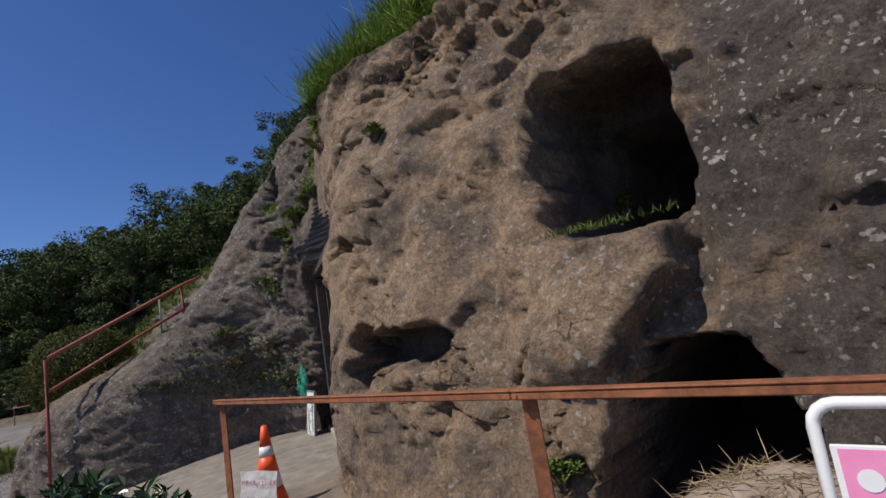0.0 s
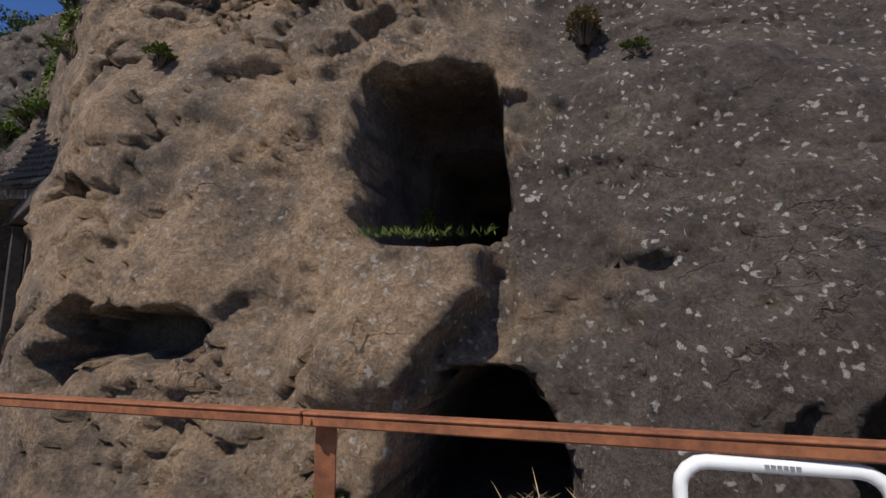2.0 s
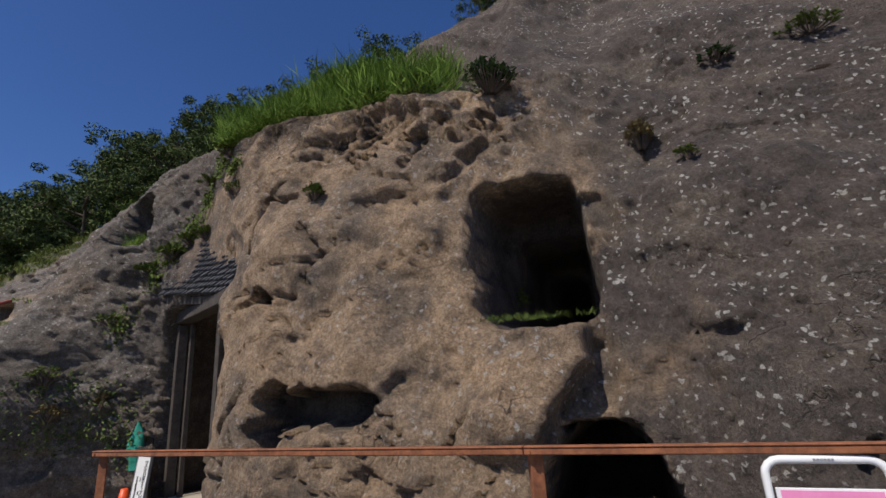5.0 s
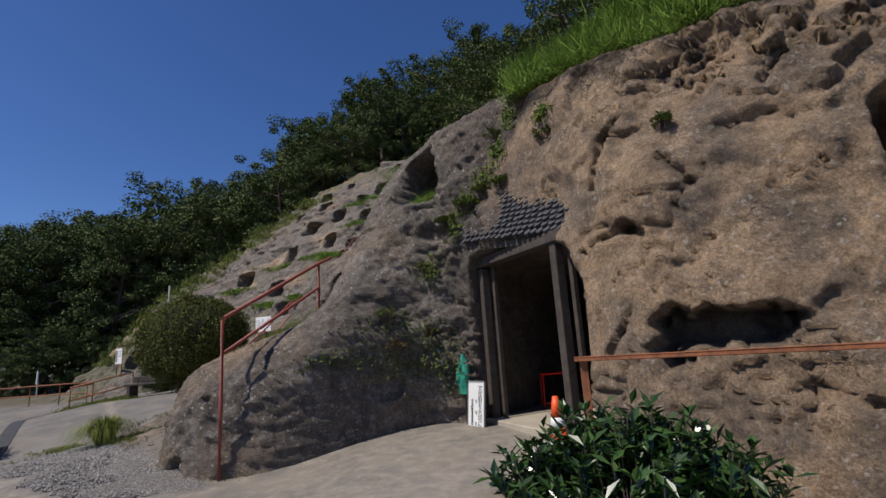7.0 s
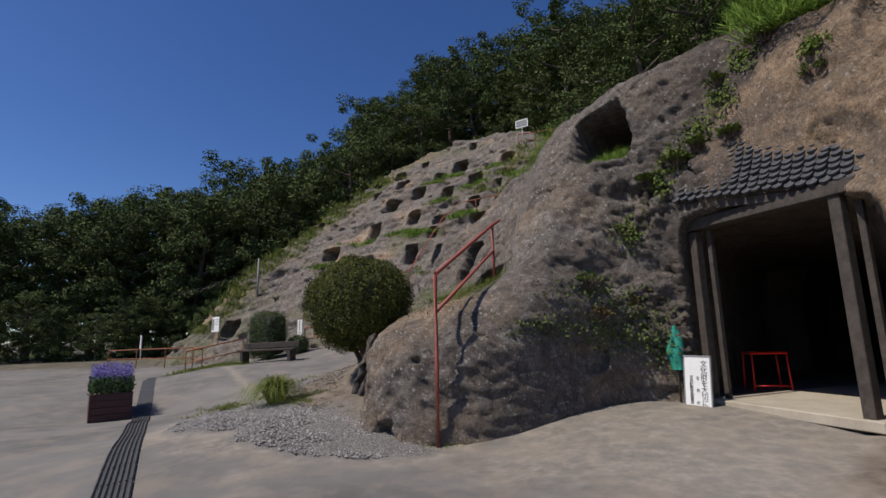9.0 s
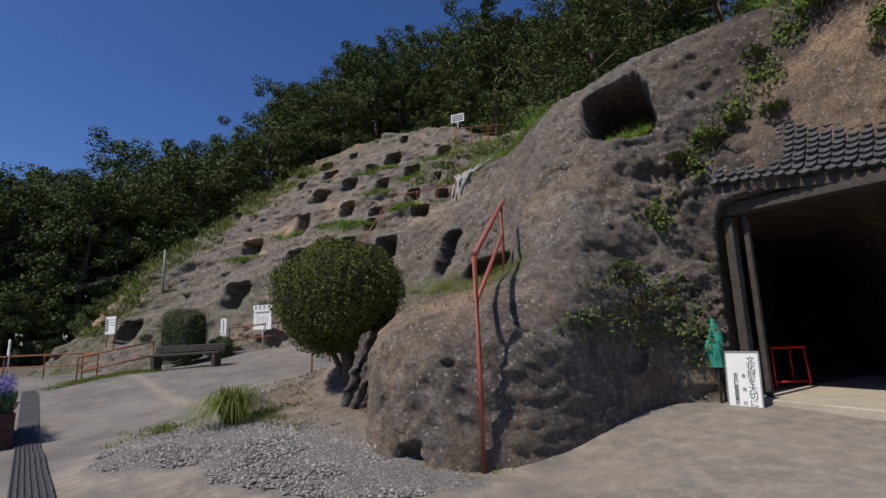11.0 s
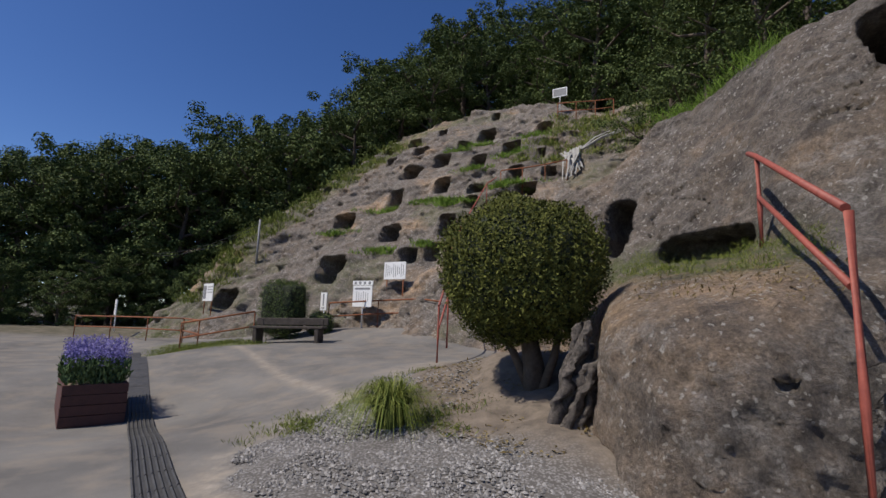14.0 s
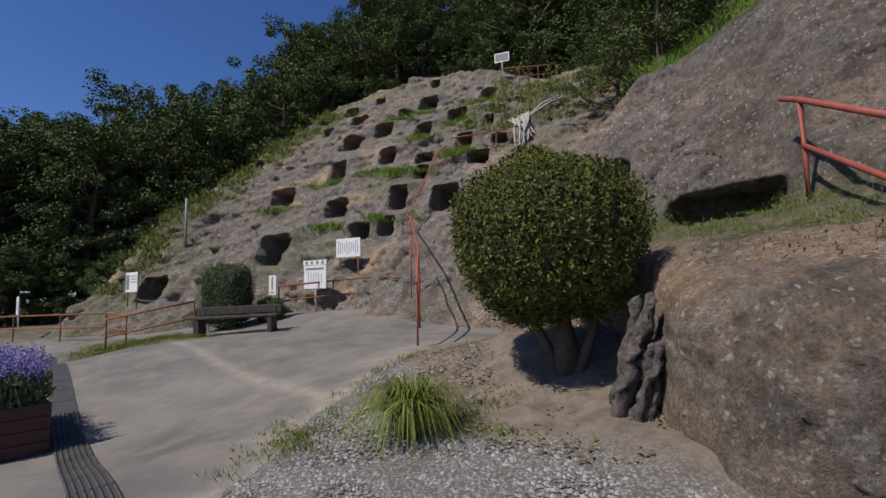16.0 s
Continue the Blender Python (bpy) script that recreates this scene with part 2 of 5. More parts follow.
def tube(bm, pts, radii, sides=8, cap=True):
    """A round bar along a line of points."""
    pts = [Vector(p) for p in pts]
    if isinstance(radii, (int, float)):
        radii = [radii] * len(pts)
    rings = []
    for i, p in enumerate(pts):
        d = (pts[min(i + 1, len(pts) - 1)] - pts[max(i - 1, 0)]).normalized()
        a = d.cross(Vector((0, 0, 1)))
        if a.length < 1e-3:
            a = d.cross(Vector((0, 1, 0)))
        a.normalize()
        b = d.cross(a)
        rings.append([bm.verts.new(p + radii[i] * (math.cos(k * math.tau / sides) * a + math.sin(k * math.tau / sides) * b)) for k in range(sides)])
    for r0, r1 in zip(rings, rings[1:]):
        for k in range(sides):
            f = bm.faces.new((r0[k], r0[(k + 1) % sides], r1[(k + 1) % sides], r1[k]))
            f.smooth = sides > 5
    if cap:
        bm.faces.new(rings[0][::-1])
        bm.faces.new(rings[-1])
    return bm


def blur(a, n, axis):
    """A soft mean over 2n + 1 cells, twice."""
    k = np.ones(2 * n + 1) / (2 * n + 1)
    for _ in range(2):
        p = np.concatenate([np.repeat(a.take([0], axis), n, axis), a, np.repeat(a.take([-1], axis), n, axis)], axis)
        a = np.apply_along_axis(lambda v: np.convolve(v, k, "valid"), axis, p)
    return a


def value_noise(x, y, seed):
    """Smooth lattice noise in -1..1 on arrays."""
    g = np.random.RandomState(seed).rand(64, 64) * 2 - 1
    xi, yi = np.floor(x).astype(int), np.floor(y).astype(int)
    fx, fy = x - xi, y - yi
    fx, fy = fx * fx * (3 - 2 * fx), fy * fy * (3 - 2 * fy)
    at = lambda i, j: g[(xi + i) % 64, (yi + j) % 64]
    return (at(0, 0) * (1 - fx) + at(1, 0) * fx) * (1 - fy) + (at(0, 1) * (1 - fx) + at(1, 1) * fx) * fy


def fractal(x, y, seed, octaves=5, gain=0.5):
    out, amp, ridge = 0, 1.0, 0
    for o in range(octaves):
        out = out + amp * value_noise(x * 2**o + 7.3 * o, y * 2**o + 3.1 * o, seed + o)
        amp *= gain
    return out


def smooth(e0, e1, x):
    t = np.clip((x - e0) / (e1 - e0), 0, 1)
    return t * t * (3 - 2 * t)


def grid_object(name, P, attrs=None, material=None, parent=None, flip=False):
    """A sheet of quads from an array of places (rows, columns, 3)."""
    r, c = P.shape[:2]
    idx = np.arange(r * c).reshape(r, c)
    q = np.stack([idx[:-1, :-1], idx[:-1, 1:], idx[1:, 1:], idx[1:, :-1]], -1).reshape(-1, 4)
    if flip:
        q = q[:, ::-1]
    me = bpy.data.meshes.new(name)
    me.vertices.add(r * c)
    me.vertices.foreach_set("co", P.reshape(-1).astype(np.float32))
    me.loops.add(q.size)
    me.loops.foreach_set("vertex_index", q.reshape(-1).astype(np.int32))
    me.polygons.add(len(q))
    me.polygons.foreach_set("loop_start", np.arange(0, q.size, 4, dtype=np.int32))
    me.polygons.foreach_set("use_smooth", np.ones(len(q), dtype=bool))
    me.update(calc_edges=True)
    me.validate()
    for key, a in (attrs or {}).items():
        at = me.attributes.new(key, "FLOAT", "POINT")
        at.data.foreach_set("value", a.reshape(-1).astype(np.float32))
    me.materials.append(material)
    ob = new(name, me)
    ob.parent = parent
    return ob


# --- ground ---
HEIGHTS = [(-2.3, 7.4, -0.08), (-5.4, 5.4, -0.47), (-8.1, 7.0, -0.30), (-12.7, 7.6, -0.72), (-14.4, 13.3, 0.02), (-12.6, 13.5, 0.10),
           (0.5, 1.0, -0.15), (-1.4, 4.9, -0.25), (-4.0, 2.0, -0.42), (-8.0, 2.0, -0.62), (-14.0, 0.0, -0.8), (-20.0, 12.0, -0.5),
           (-26.0, 18.0, -0.4), (-30.0, 0.0, -0.9), (8.0, 0.0, 0.1), (-40.0, 30.0, -0.5), (0.0, -15.0, -0.5), (-9.0, 10.8, 0.05),
           (-12.8, 15.8, 0.48), (-11.2, 16.3, 0.63), (-9.8, 7.5, -0.45), (-11.7, 7.6, -0.70), (-10.4, 5.6, -0.55), (-17.4, 12.5, -0.55), (-7.0, 8.3, 0.85), (-7.7, 9.0, 0.5), (-7.7, 7.3, -0.15), (-8.7, 9.6, -0.05), (-1.2, 8.6, -0.06)]


def ground_z(x, y):
    top, low = 0.0, 0.0
    for gx, gy, gz in HEIGHTS:
        k = 1.0 / ((x - gx) ** 2 + (y - gy) ** 2 + 1.2) ** 1.5
        top, low = top + k * gz, low + k
    return top / low


def inside(X, Y, poly):
    """How deep (metres) each place lies inside a closed outline; negative outside."""
    hit, near = np.zeros(X.shape, bool), np.full(X.shape, 1e9)
    for (x0, y0), (x1, y1) in zip(poly, poly[1:] + poly[:1]):
        cond = ((y0 > Y) != (y1 > Y)) & (X < (x1 - x0) * (Y - y0) / ((y1 - y0) or 1e-9) + x0)
        hit ^= cond
        k = np.clip(((X - x0) * (x1 - x0) + (Y - y0) * (y1 - y0)) / ((x1 - x0) ** 2 + (y1 - y0) ** 2), 0, 1)
        near = np.minimum(near, np.hypot(X - x0 - k * (x1 - x0), Y - y0 - k * (y1 - y0)))
    return np.where(hit, near, -near)


GRAVEL = [(-5.3, 5.5), (-5.8, 4.95), (-6.6, 4.6), (-8.1, 5.2), (-9.0, 5.7), (-9.65, 6.3), (-9.5, 7.2), (-9.3, 8.6), (-8.9, 9.6), (-8.6, 11.2), (-6.0, 11.2), (-6.0, 6.0)]
EARTH = [(-1.9, 5.4), (-2.0, 4.4), (-0.6, 3.3), (3.5, 1.6), (6.0, 1.0), (7.0, 6.0), (-1.0, 6.2)]
BANK = [(-8.5, 7.5), (-7.6, 6.6), (-6.6, 6.0), (-5.0, 8.0), (-7.0, 12.0), (-8.8, 11.2), (-9.0, 9.4)]
APRON = [(-5.3, 5.2), (-3.6, 4.0), (-1.4, 4.0), (-0.6, 4.6), (-1.0, 6.6), (-2.4, 7.8), (-3.4, 7.4), (-4.6, 6.2)]
VERGE = [(-15.0, 11.9), (-17.6, 13.2), (-18.8, 15.6), (-15.5, 14.3), (-14.5, 13.4), (-13.9, 12.9)]


def axis_of(dense, coarse, lo, hi, rest):
    return np.array(sorted(set(np.round(np.concatenate([np.arange(*dense), np.arange(*coarse), rest]), 3))))


gx = axis_of((-15, 4, 0.1), (-45, 14, 0.5), 0, 0, [-600, -200, -90, 30, 90, 200, 600])
gy = axis_of((0, 14, 0.1), (-16, 40, 0.5), 0, 0, [-600, -200, -90, -40, 60, 120, 250, 600])
GX, GY = np.meshgrid(gx, gy)
wob = 0.22 * fractal(GX * 1.3, GY * 1.3, 50, 4)
gravel = smooth(-0.08, 0.12, inside(GX, GY, GRAVEL) + wob)
earth = np.maximum(smooth(-0.1, 0.2, inside(GX, GY, EARTH) + wob), smooth(-0.2, 0.3, inside(GX, GY, BANK) + wob))
far_soil = smooth(16.0, 20.0, GY - 0.15 * (GX + 20)) + smooth(-26, -34, GX)
sand = np.maximum(smooth(-0.7, 0.1, inside(GX, GY, GRAVEL) + 2 * wob), 0.6 * smooth(-0.5, 0.5, inside(GX, GY, APRON) + 2 * wob)) * (1 - gravel)
seam_k = np.clip(((GX + 14.2) * 4.7 + (GY - 12.4) * -4.1) / (4.7**2 + 4.1**2), 0, 1)
seam = 0.7 * smooth(0.13, 0.03, np.hypot(GX + 14.2 - 4.7 * seam_k, GY - 12.4 + 4.1 * seam_k) + 0.05 * wob)
grassy = smooth(-0.2, 0.3, inside(GX, GY, VERGE) + wob)
GZ = ground_z(GX, GY) + 0.02 * (gravel + earth) * (1 + fractal(GX * 3, GY * 3, 61, 3)) + 0.05 * earth * fractal(GX * 1.1, GY * 1.1, 66, 4)


def ground_material():
    m = mat("ground_surface", rough=0.95)
    n = Nodes(m)

    def att(key):
        a = n.add("ShaderNodeAttribute")
        a.attribute_name = key
        return a.outputs["Fac"]

    f1, f2, f3 = n.noise(0.7, 5), n.noise(6.0, 6, 0.7), n.noise(150.0, 3, 0.7)
    tar = n.mix(n.ramp(f1, [(0.35, 0.0), (0.65, 1.0)]), (0.108, 0.101, 0.093), (0.178, 0.167, 0.152))
    tar = n.mix(0.5, tar, n.ramp(f3, [(0.2, 0.3), (0.8, 0.7)]), "OVERLAY")
    soil = n.mix(n.ramp(f2, [(0.3, 0.0), (0.7, 1.0)]), (0.085, 0.068, 0.052), (0.21, 0.168, 0.128))
    stones = n.mix(n.ramp(n.voronoi(45.0), [(0.1, 1.0), (0.6, 0.0)]), (0.10, 0.09, 0.08), (0.27, 0.255, 0.24))
    pale = n.mix(n.ramp(f2, [(0.35, 0.0), (0.7, 1.0)]), (0.22, 0.185, 0.145), (0.37, 0.32, 0.26))
    col = n.mix(n.math("MULTIPLY", att("sand"), n.ramp(f2, [(0.3, 0.25), (0.6, 1.0)])), tar, pale)
    col = n.mix(att("gravel"), col, stones)
    col = n.mix(att("earth"), col, soil)
    col = n.mix(att("grassy"), col, n.mix(f2, (0.05, 0.08, 0.015), (0.16, 0.17, 0.05)))
    col = n.mix(att("far"), col, n.mix(f2, (0.04, 0.04, 0.025), (0.12, 0.1, 0.06)))
    dirt = n.math("MULTIPLY", n.ramp(n.noise(1.9, 5, 0.65), [(0.46, 0.0), (0.62, 0.7)]), n.math("SUBTRACT", 1.0, att("gravel")))
    col = n.mix(n.math("MULTIPLY", dirt, 0.6), col, (0.26, 0.215, 0.165))
    col = n.mix(att("seam"), col, pale)
    n.base(col)
    n.bump(n.math("ADD", n.math("MULTIPLY", f2, 0.6), n.math("MULTIPLY", f3, 0.3)), 0.5, 0.012)
    return m


tagged(grid_object("ground", np.stack([GX, GY, GZ], -1), {"gravel": gravel, "earth": earth, "sand": sand, "far": np.clip(far_soil, 0, 1), "grassy": grassy, "seam": seam}, ground_material()),
       "worn grey asphalt with gravel and packed earth", "ground", kind="structure")

# --- near cliff: depth w over length t and height z ---
AL, AN = Vector((-0.914, 0.406, 0)), Vector((0.406, 0.914, 0))
LEVELS = (-0.5, 0.7, 1.1, 1.6, 2.8, 4.5)
RIBS = [
    (-1.5, 3.9, 4.15, 4.25, 4.5, 5.2, 6.1),
    (-0.5, 4.0, 4.4, 4.55, 4.8, 5.35, 6.05),
    (0.7, 3.9, 4.2, 4.35, 4.6, 5.0, 5.5),
    (2.5, 4.1, 4.3, 4.35, 4.45, 4.62, 5.05),
    (3.45, 4.55, 4.6, 4.6, 4.65, 4.85, 5.15),
    (4.4, 5.4, 5.4, 5.4, 5.4, 5.4, 5.6),
    (5.3, 5.8, 5.8, 5.8, 5.8, 5.7, 5.8),
    (6.1, 5.3, 5.3, 5.3, 5.4, 5.6, 5.95),
    (6.7, 3.5, 3.62, 3.8, 4.3, 5.15, 6.3),
    (7.5, 2.78, 3.05, 3.38, 4.7, 5.3, 6.6),
    (8.1, 2.5, 2.9, 3.5, 5.5, 6.1, 7.2),
    (8.75, 3.1, 3.2, 3.6, 5.8, 6.7, 8.0),
    (9.3, 4.6, 4.75, 5.0, 6.0, 7.0, 8.2),
    (10.2, 5.5, 5.7, 5.9, 6.5, 7.3, 8.4),
]
tt = np.concatenate([np.arange(-9.0, -2.0, 0.12), np.arange(-2.0, 11.0, 0.034)])
zz = np.concatenate([np.arange(-0.9, 4.6, 0.034), np.arange(4.6, 13, 0.07)])
T, Z = np.meshgrid(tt, zz)
st = np.array([r[0] for r in RIBS])
lev = np.array([[np.interp(z, LEVELS, r[1:]) + max(0, z - 4.5) * 0.72 for z in zz] for r in RIBS])
W = np.stack([np.interp(tt, st, lev[:, j]) for j in range(len(zz))])
W = blur(blur(W, 5, 0), 5, 1)
# uneven weathering: broad swells, then pitted layers that are rougher on the older stone
rough_part = smooth(3.0, 6.0, T) * 0.6 + 0.4
calmer = 1 - 0.88 * smooth(1.2, 2.2, T) * smooth(5.2, 4.5, T)
W = W + 0.13 * (1 - 0.55 * smooth(5.4, 6.4, T)) * fractal(T * 0.8, Z * 0.8, 3, 3, 0.5) + 0.034 * calmer * fractal(T * 3.7, Z * 3.7, 11, 5, 0.8) * (0.55 + 0.7 * rough_part) * (1 - 0.35 * smooth(6.3, 7.0, T))
ridged = 1 - np.abs(fractal(T * 2.0 + 0.5 * Z, Z * 2.3, 31, 5, 0.55))
W = W + 0.05 * calmer * (1 - 0.6 * smooth(6.0, 6.8, T)) * smooth(0.96, 1.0, ridged) * smooth(0.0, 0.5, fractal(T * 0.7, Z * 0.7, 41, 3) + 0.15)
vein = np.abs(fractal(T * 0.9 + 0.25 * fractal(T * 3, Z * 3, 55, 3), Z * 0.75, 53, 4, 0.5))
W = W + 0.07 * smooth(0.035, 0.0, vein) * smooth(-0.1, 0.4, fractal(T * 0.6, Z * 0.6, 57, 2) + 0.1)
facet = fractal(np.round(T * 2.2 + 0.4 * fractal(T * 2, Z * 2, 58, 3)) * 0.77, np.round(Z * 2.6 + 0.4 * fractal(T * 2, Z * 2, 59, 3)) * 0.77, 60, 1)
W = W + 0.028 * blur(blur(facet, 1, 0), 1, 1) * smooth(3.0, 3.6, Z) * smooth(4.6, 4.2, T)
billow = np.abs(fractal(T * 1.15 + 0.3 * fractal(T * 2.2, Z * 2.2, 67, 3), Z * 1.15, 65, 3, 0.5))
W = W - 0.13 * (np.minimum(billow, 0.6) - 0.3) * smooth(4.6, 3.6, T) * smooth(-2.5, -0.5, T) - 0.03 * np.abs(fractal(T * 3.1, Z * 3.1, 69, 3, 0.6)) * smooth(4.6, 3.6, T) * smooth(-0.8, 0.4, T)
flake = fractal(T * 1.4 + 0.3 * fractal(T * 4, Z * 4, 44, 3), Z * 1.4, 43, 4, 0.6)
W = W + 0.018 * calmer * (1 - 0.75 * smooth(5.2, 6.2, T)) * smooth(0.07, 0.12, flake) * smooth(0.0, 0.6, fractal(T * 0.5, Z * 0.5, 47, 2) + 0.05)


def carve(W, T, Z, t, z, a, b, depth, power=4.0, edge=0.12, lean=0.0, rag=0.0, seed=77, flat=False):
    """Sinks a hollow with a ragged, rounded-square outline into the sheet; flat: its back stands upright."""
    TT, ZZ = T, Z
    edge = max(edge, 0.1 if flat else edge)
    if rag:
        TT = T + 0.6 * rag * a * fractal(T * 2.3, Z * 2.3, seed, 5, 0.65)
        ZZ = Z + 0.6 * rag * b * fractal(T * 2.3 + 9, Z * 2.3 + 4, seed + 9, 5, 0.65)
    d = (np.abs((TT - t - lean * (ZZ - z)) / a) ** power + np.abs((ZZ - z) / b) ** power) ** (1 / power)
    mask = 1 - smooth(1 - edge, 1 + edge, d)
    if flat:
        back = W[np.argmin(np.abs(Z[:, 0] - z - b)), np.argmin(np.abs(T[0] - t))] + depth
        return W * (1 - mask) + np.maximum(W, back) * mask
    return W + depth * mask


def crack(W, T, Z, line, width, depth):
    for (t0, z0), (t1, z1) in zip(line, line[1:]):
        k = np.clip(((T - t0) * (t1 - t0) + (Z - z0) * (z1 - z0)) / ((t1 - t0) ** 2 + (z1 - z0) ** 2), 0, 1)
        d = np.hypot(T - t0 - k * (t1 - t0), Z - z0 - k * (z1 - z0)) + 0.04 * fractal(T * 4, Z * 4, 91, 3)
        W = np.maximum(W, W + depth * (1 - smooth(0.2 * width, width, d)))
    return W


W_OPEN = W.copy()
# grass shelf above the bulge
W = W + 0.42 * smooth(4.14, 4.34, Z) * smooth(0.5, 0.9, T) * smooth(4.2, 3.7, T)
# doorway of the shelter
W = carve(W, T, Z, 4.47, 0.75, 0.82, 1.38, 5.5, 8, 0.03, 0, 0, 1, True)
W = carve(W, T, Z, 3.95, 0.55, 0.62, 1.42, 3.6, 4, 0.05, 0.0, 0.06, 12, True)
# upper tomb: porch, inner passage, broken jamb
W = carve(W, T, Z, 0.31, 2.19, 0.445, 0.63, 1.0, 6, 0.025, 0.09, 0.09, 13, True)
W = carve(W, T, Z, 0.26, 2.04, 0.33, 0.50, 1.35, 8, 0.03)
W = carve(W, T, Z, 0.25, 1.93, 0.22, 0.39, 3.0, 6, 0.04)
W = carve(W, T, Z, -0.27, 2.50, 0.12, 0.27, 0.17, 2.5, 0.3, 0.3, 0.6)
# sill and ridge below it
ridge_t = -0.04 + 0.68 * np.maximum(0, 1.24 - Z) + 0.03 * fractal(T * 4, Z * 4, 63, 3)
W = W - 0.22 * smooth(-0.05, 0.01, T - ridge_t) * smooth(0.95, 0.35, T) * smooth(0.55, 0.9, Z) * smooth(1.56, 1.48, Z)
W = W + 0.16 * smooth(0.01, -0.04, T - ridge_t) * smooth(-0.36, -0.14, T) * smooth(0.75, 0.95, Z) * smooth(1.5, 1.3, Z)
# lower cave, cave beside it, nook, knob
W = carve(W, T, Z, -0.08, -0.1, 0.45, 0.83, 2.6, 2.4, 0.05, 0.0, 0.14, 15, True)
W = carve(W, T, Z, -2.12, 0.0, 0.55, 0.88, 1.2, 3, 0.06, 0.0, 0.14, 16, True)
W = carve(W, T, Z, 2.14, 0.98, 0.48, 0.21, 0.42, 2.2, 0.16, -0.35, 0.7, 17, True)
W = carve(W, T, Z, 1.62, 0.98, 0.2, 0.12, 0.10, 2, 0.4, 0, 0.8, 18)
W = W - 0.11 * np.exp(-(((T + 0.93) / 0.17) ** 4)) * smooth(1.38 + 0.9 * np.abs(T + 0.93) ** 1.5, 1.43 + 0.9 * np.abs(T + 0.93) ** 1.5, Z) * smooth(1.78, 1.5, Z)
# gouges in the broken upper part
for ct, cz, ca, cb, cd, cl in ((2.1, 3.65, 0.4, 0.26, 0.34, 0.4), (1.75, 3.85, 0.3, 0.16, 0.3, 0.3), (1.15, 3.62, 0.11, 0.34, 0.3, -0.8), (0.85, 3.25, 0.09, 0.25, 0.24, -0.8),
                               (3.0, 3.9, 0.2, 0.16, 0.2, 0.3), (1.6, 2.75, 0.3, 0.12, 0.12, 0.2), (6.0, 2.6, 0.22, 0.2, 0.25, 0.0), (6.25, 1.6, 0.2, 0.3, 0.12, 0.3)):
    W = carve(W, T, Z, ct, cz, ca, cb, 0.5 * cd, 2.0, 0.6, cl, 0.9, int(ct * 10))
for line, wid, dep in (
    (((2.65, 3.27), (2.9, 3.08), (3.0, 2.82), (3.08, 2.5)), 0.04, 0.16),
    (((2.9, 3.08), (2.7, 2.98), (2.55, 3.0)), 0.03, 0.09),
    (((2.35, 2.6), (2.15, 2.32), (2.28, 2.1), (2.12, 1.95)), 0.03, 0.07),
    (((3.3, 1.84), (3.0, 1.92), (2.75, 1.98), (2.62, 1.92)), 0.05, 0.15),
    (((0.7, 0.98), (0.85, 0.8), (0.9, 0.68)), 0.035, 0.1),
    (((2.7, 1.3), (2.85, 1.0), (3.0, 0.8)), 0.05, 0.1),
    (((1.5, 0.5), (1.2, 0.42), (1.0, 0.5)), 0.05, 0.08),
    (((-1.5, 0.75), (-1.42, 0.62)), 0.06, 0.12),
):
    W = crack(W, T, Z, line, wid, dep)
# rough skin of the buttress
W = W + 0.022 * smooth(4.9, 5.8, T) * fractal(T * 6.5, Z * 6.5, 99, 3, 0.8)
# broken, crumbling stretches with sharp small relief
crumb = 1 - np.abs(fractal(T * 4.5, Z * 5.5, 95, 4, 0.65))
broken = T * 0
for bt, bz, ba, bb in ((2.1, 3.65, 0.6, 0.35), (1.35, 3.6, 0.35, 0.4), (0.6, 3.6, 0.4, 0.25), (5.75, 2.6, 0.45, 0.5), (5.6, 0.9, 0.5, 0.6), (0.55, 0.3, 0.22, 0.3)):
    broken = np.maximum(broken, smooth(1.25, 0.6, np.hypot((T - bt) / ba, (Z - bz) / bb) + 0.35 * fractal(T * 2.5, Z * 2.5, 97, 3)))
W = W + broken * 0.12 * (smooth(0.55, 1.0, crumb) - 0.35)
# great cave and hollows of the buttress
W = carve(W, T, Z, 6.4, 3.80, 0.44, 0.47, 1.9, 5, 0.06, 0.18, 0.12, 19, True)
W = carve(W, T, Z, 9.75, 2.25, 0.25, 0.45, 0.8, 4, 0.08, 0.0, 0.2, 20, True)
W = carve(W, T, Z, 8.4, 1.72, 0.5, 0.2, 0.7, 3, 0.1, -0.15, 0.3, 21, True)
W = carve(W, T, Z, 7.55, 0.52, 0.05, 0.04, 0.12, 2.5, 0.25)
W = carve(W, T, Z, 6.35, 0.45, 0.14, 0.14, 0.2, 2, 0.3, 0, 0.7)
W = carve(W, T, Z, 7.85, -0.3, 0.14, 0.22, 0.22, 2.5, 0.3, 0, 0.7)
# shade painted into the carved hollows: darker, greyer stone and no lichen inside
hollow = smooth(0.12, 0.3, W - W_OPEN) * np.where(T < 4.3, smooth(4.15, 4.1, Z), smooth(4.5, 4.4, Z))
# the crest: above it the ground runs back gently
crest = np.interp(tt, [-9, 0.4, 1.0, 1.9, 2.4, 2.9, 3.4, 4.0, 5.0, 6.0, 7.4, 8.5, 9.5, 10.1, 11], [12, 12, 7.4, 6.1, 5.3, 5.0, 4.8, 4.65, 4.7, 4.7, 4.6, 4.4, 4.3, 3.4, 3.0])[None, :]
over = np.maximum(0, Z - crest)
Z2 = Z - over + 0.75 * over
W = W + 2.3 * over
ZS, WS = Z2, W


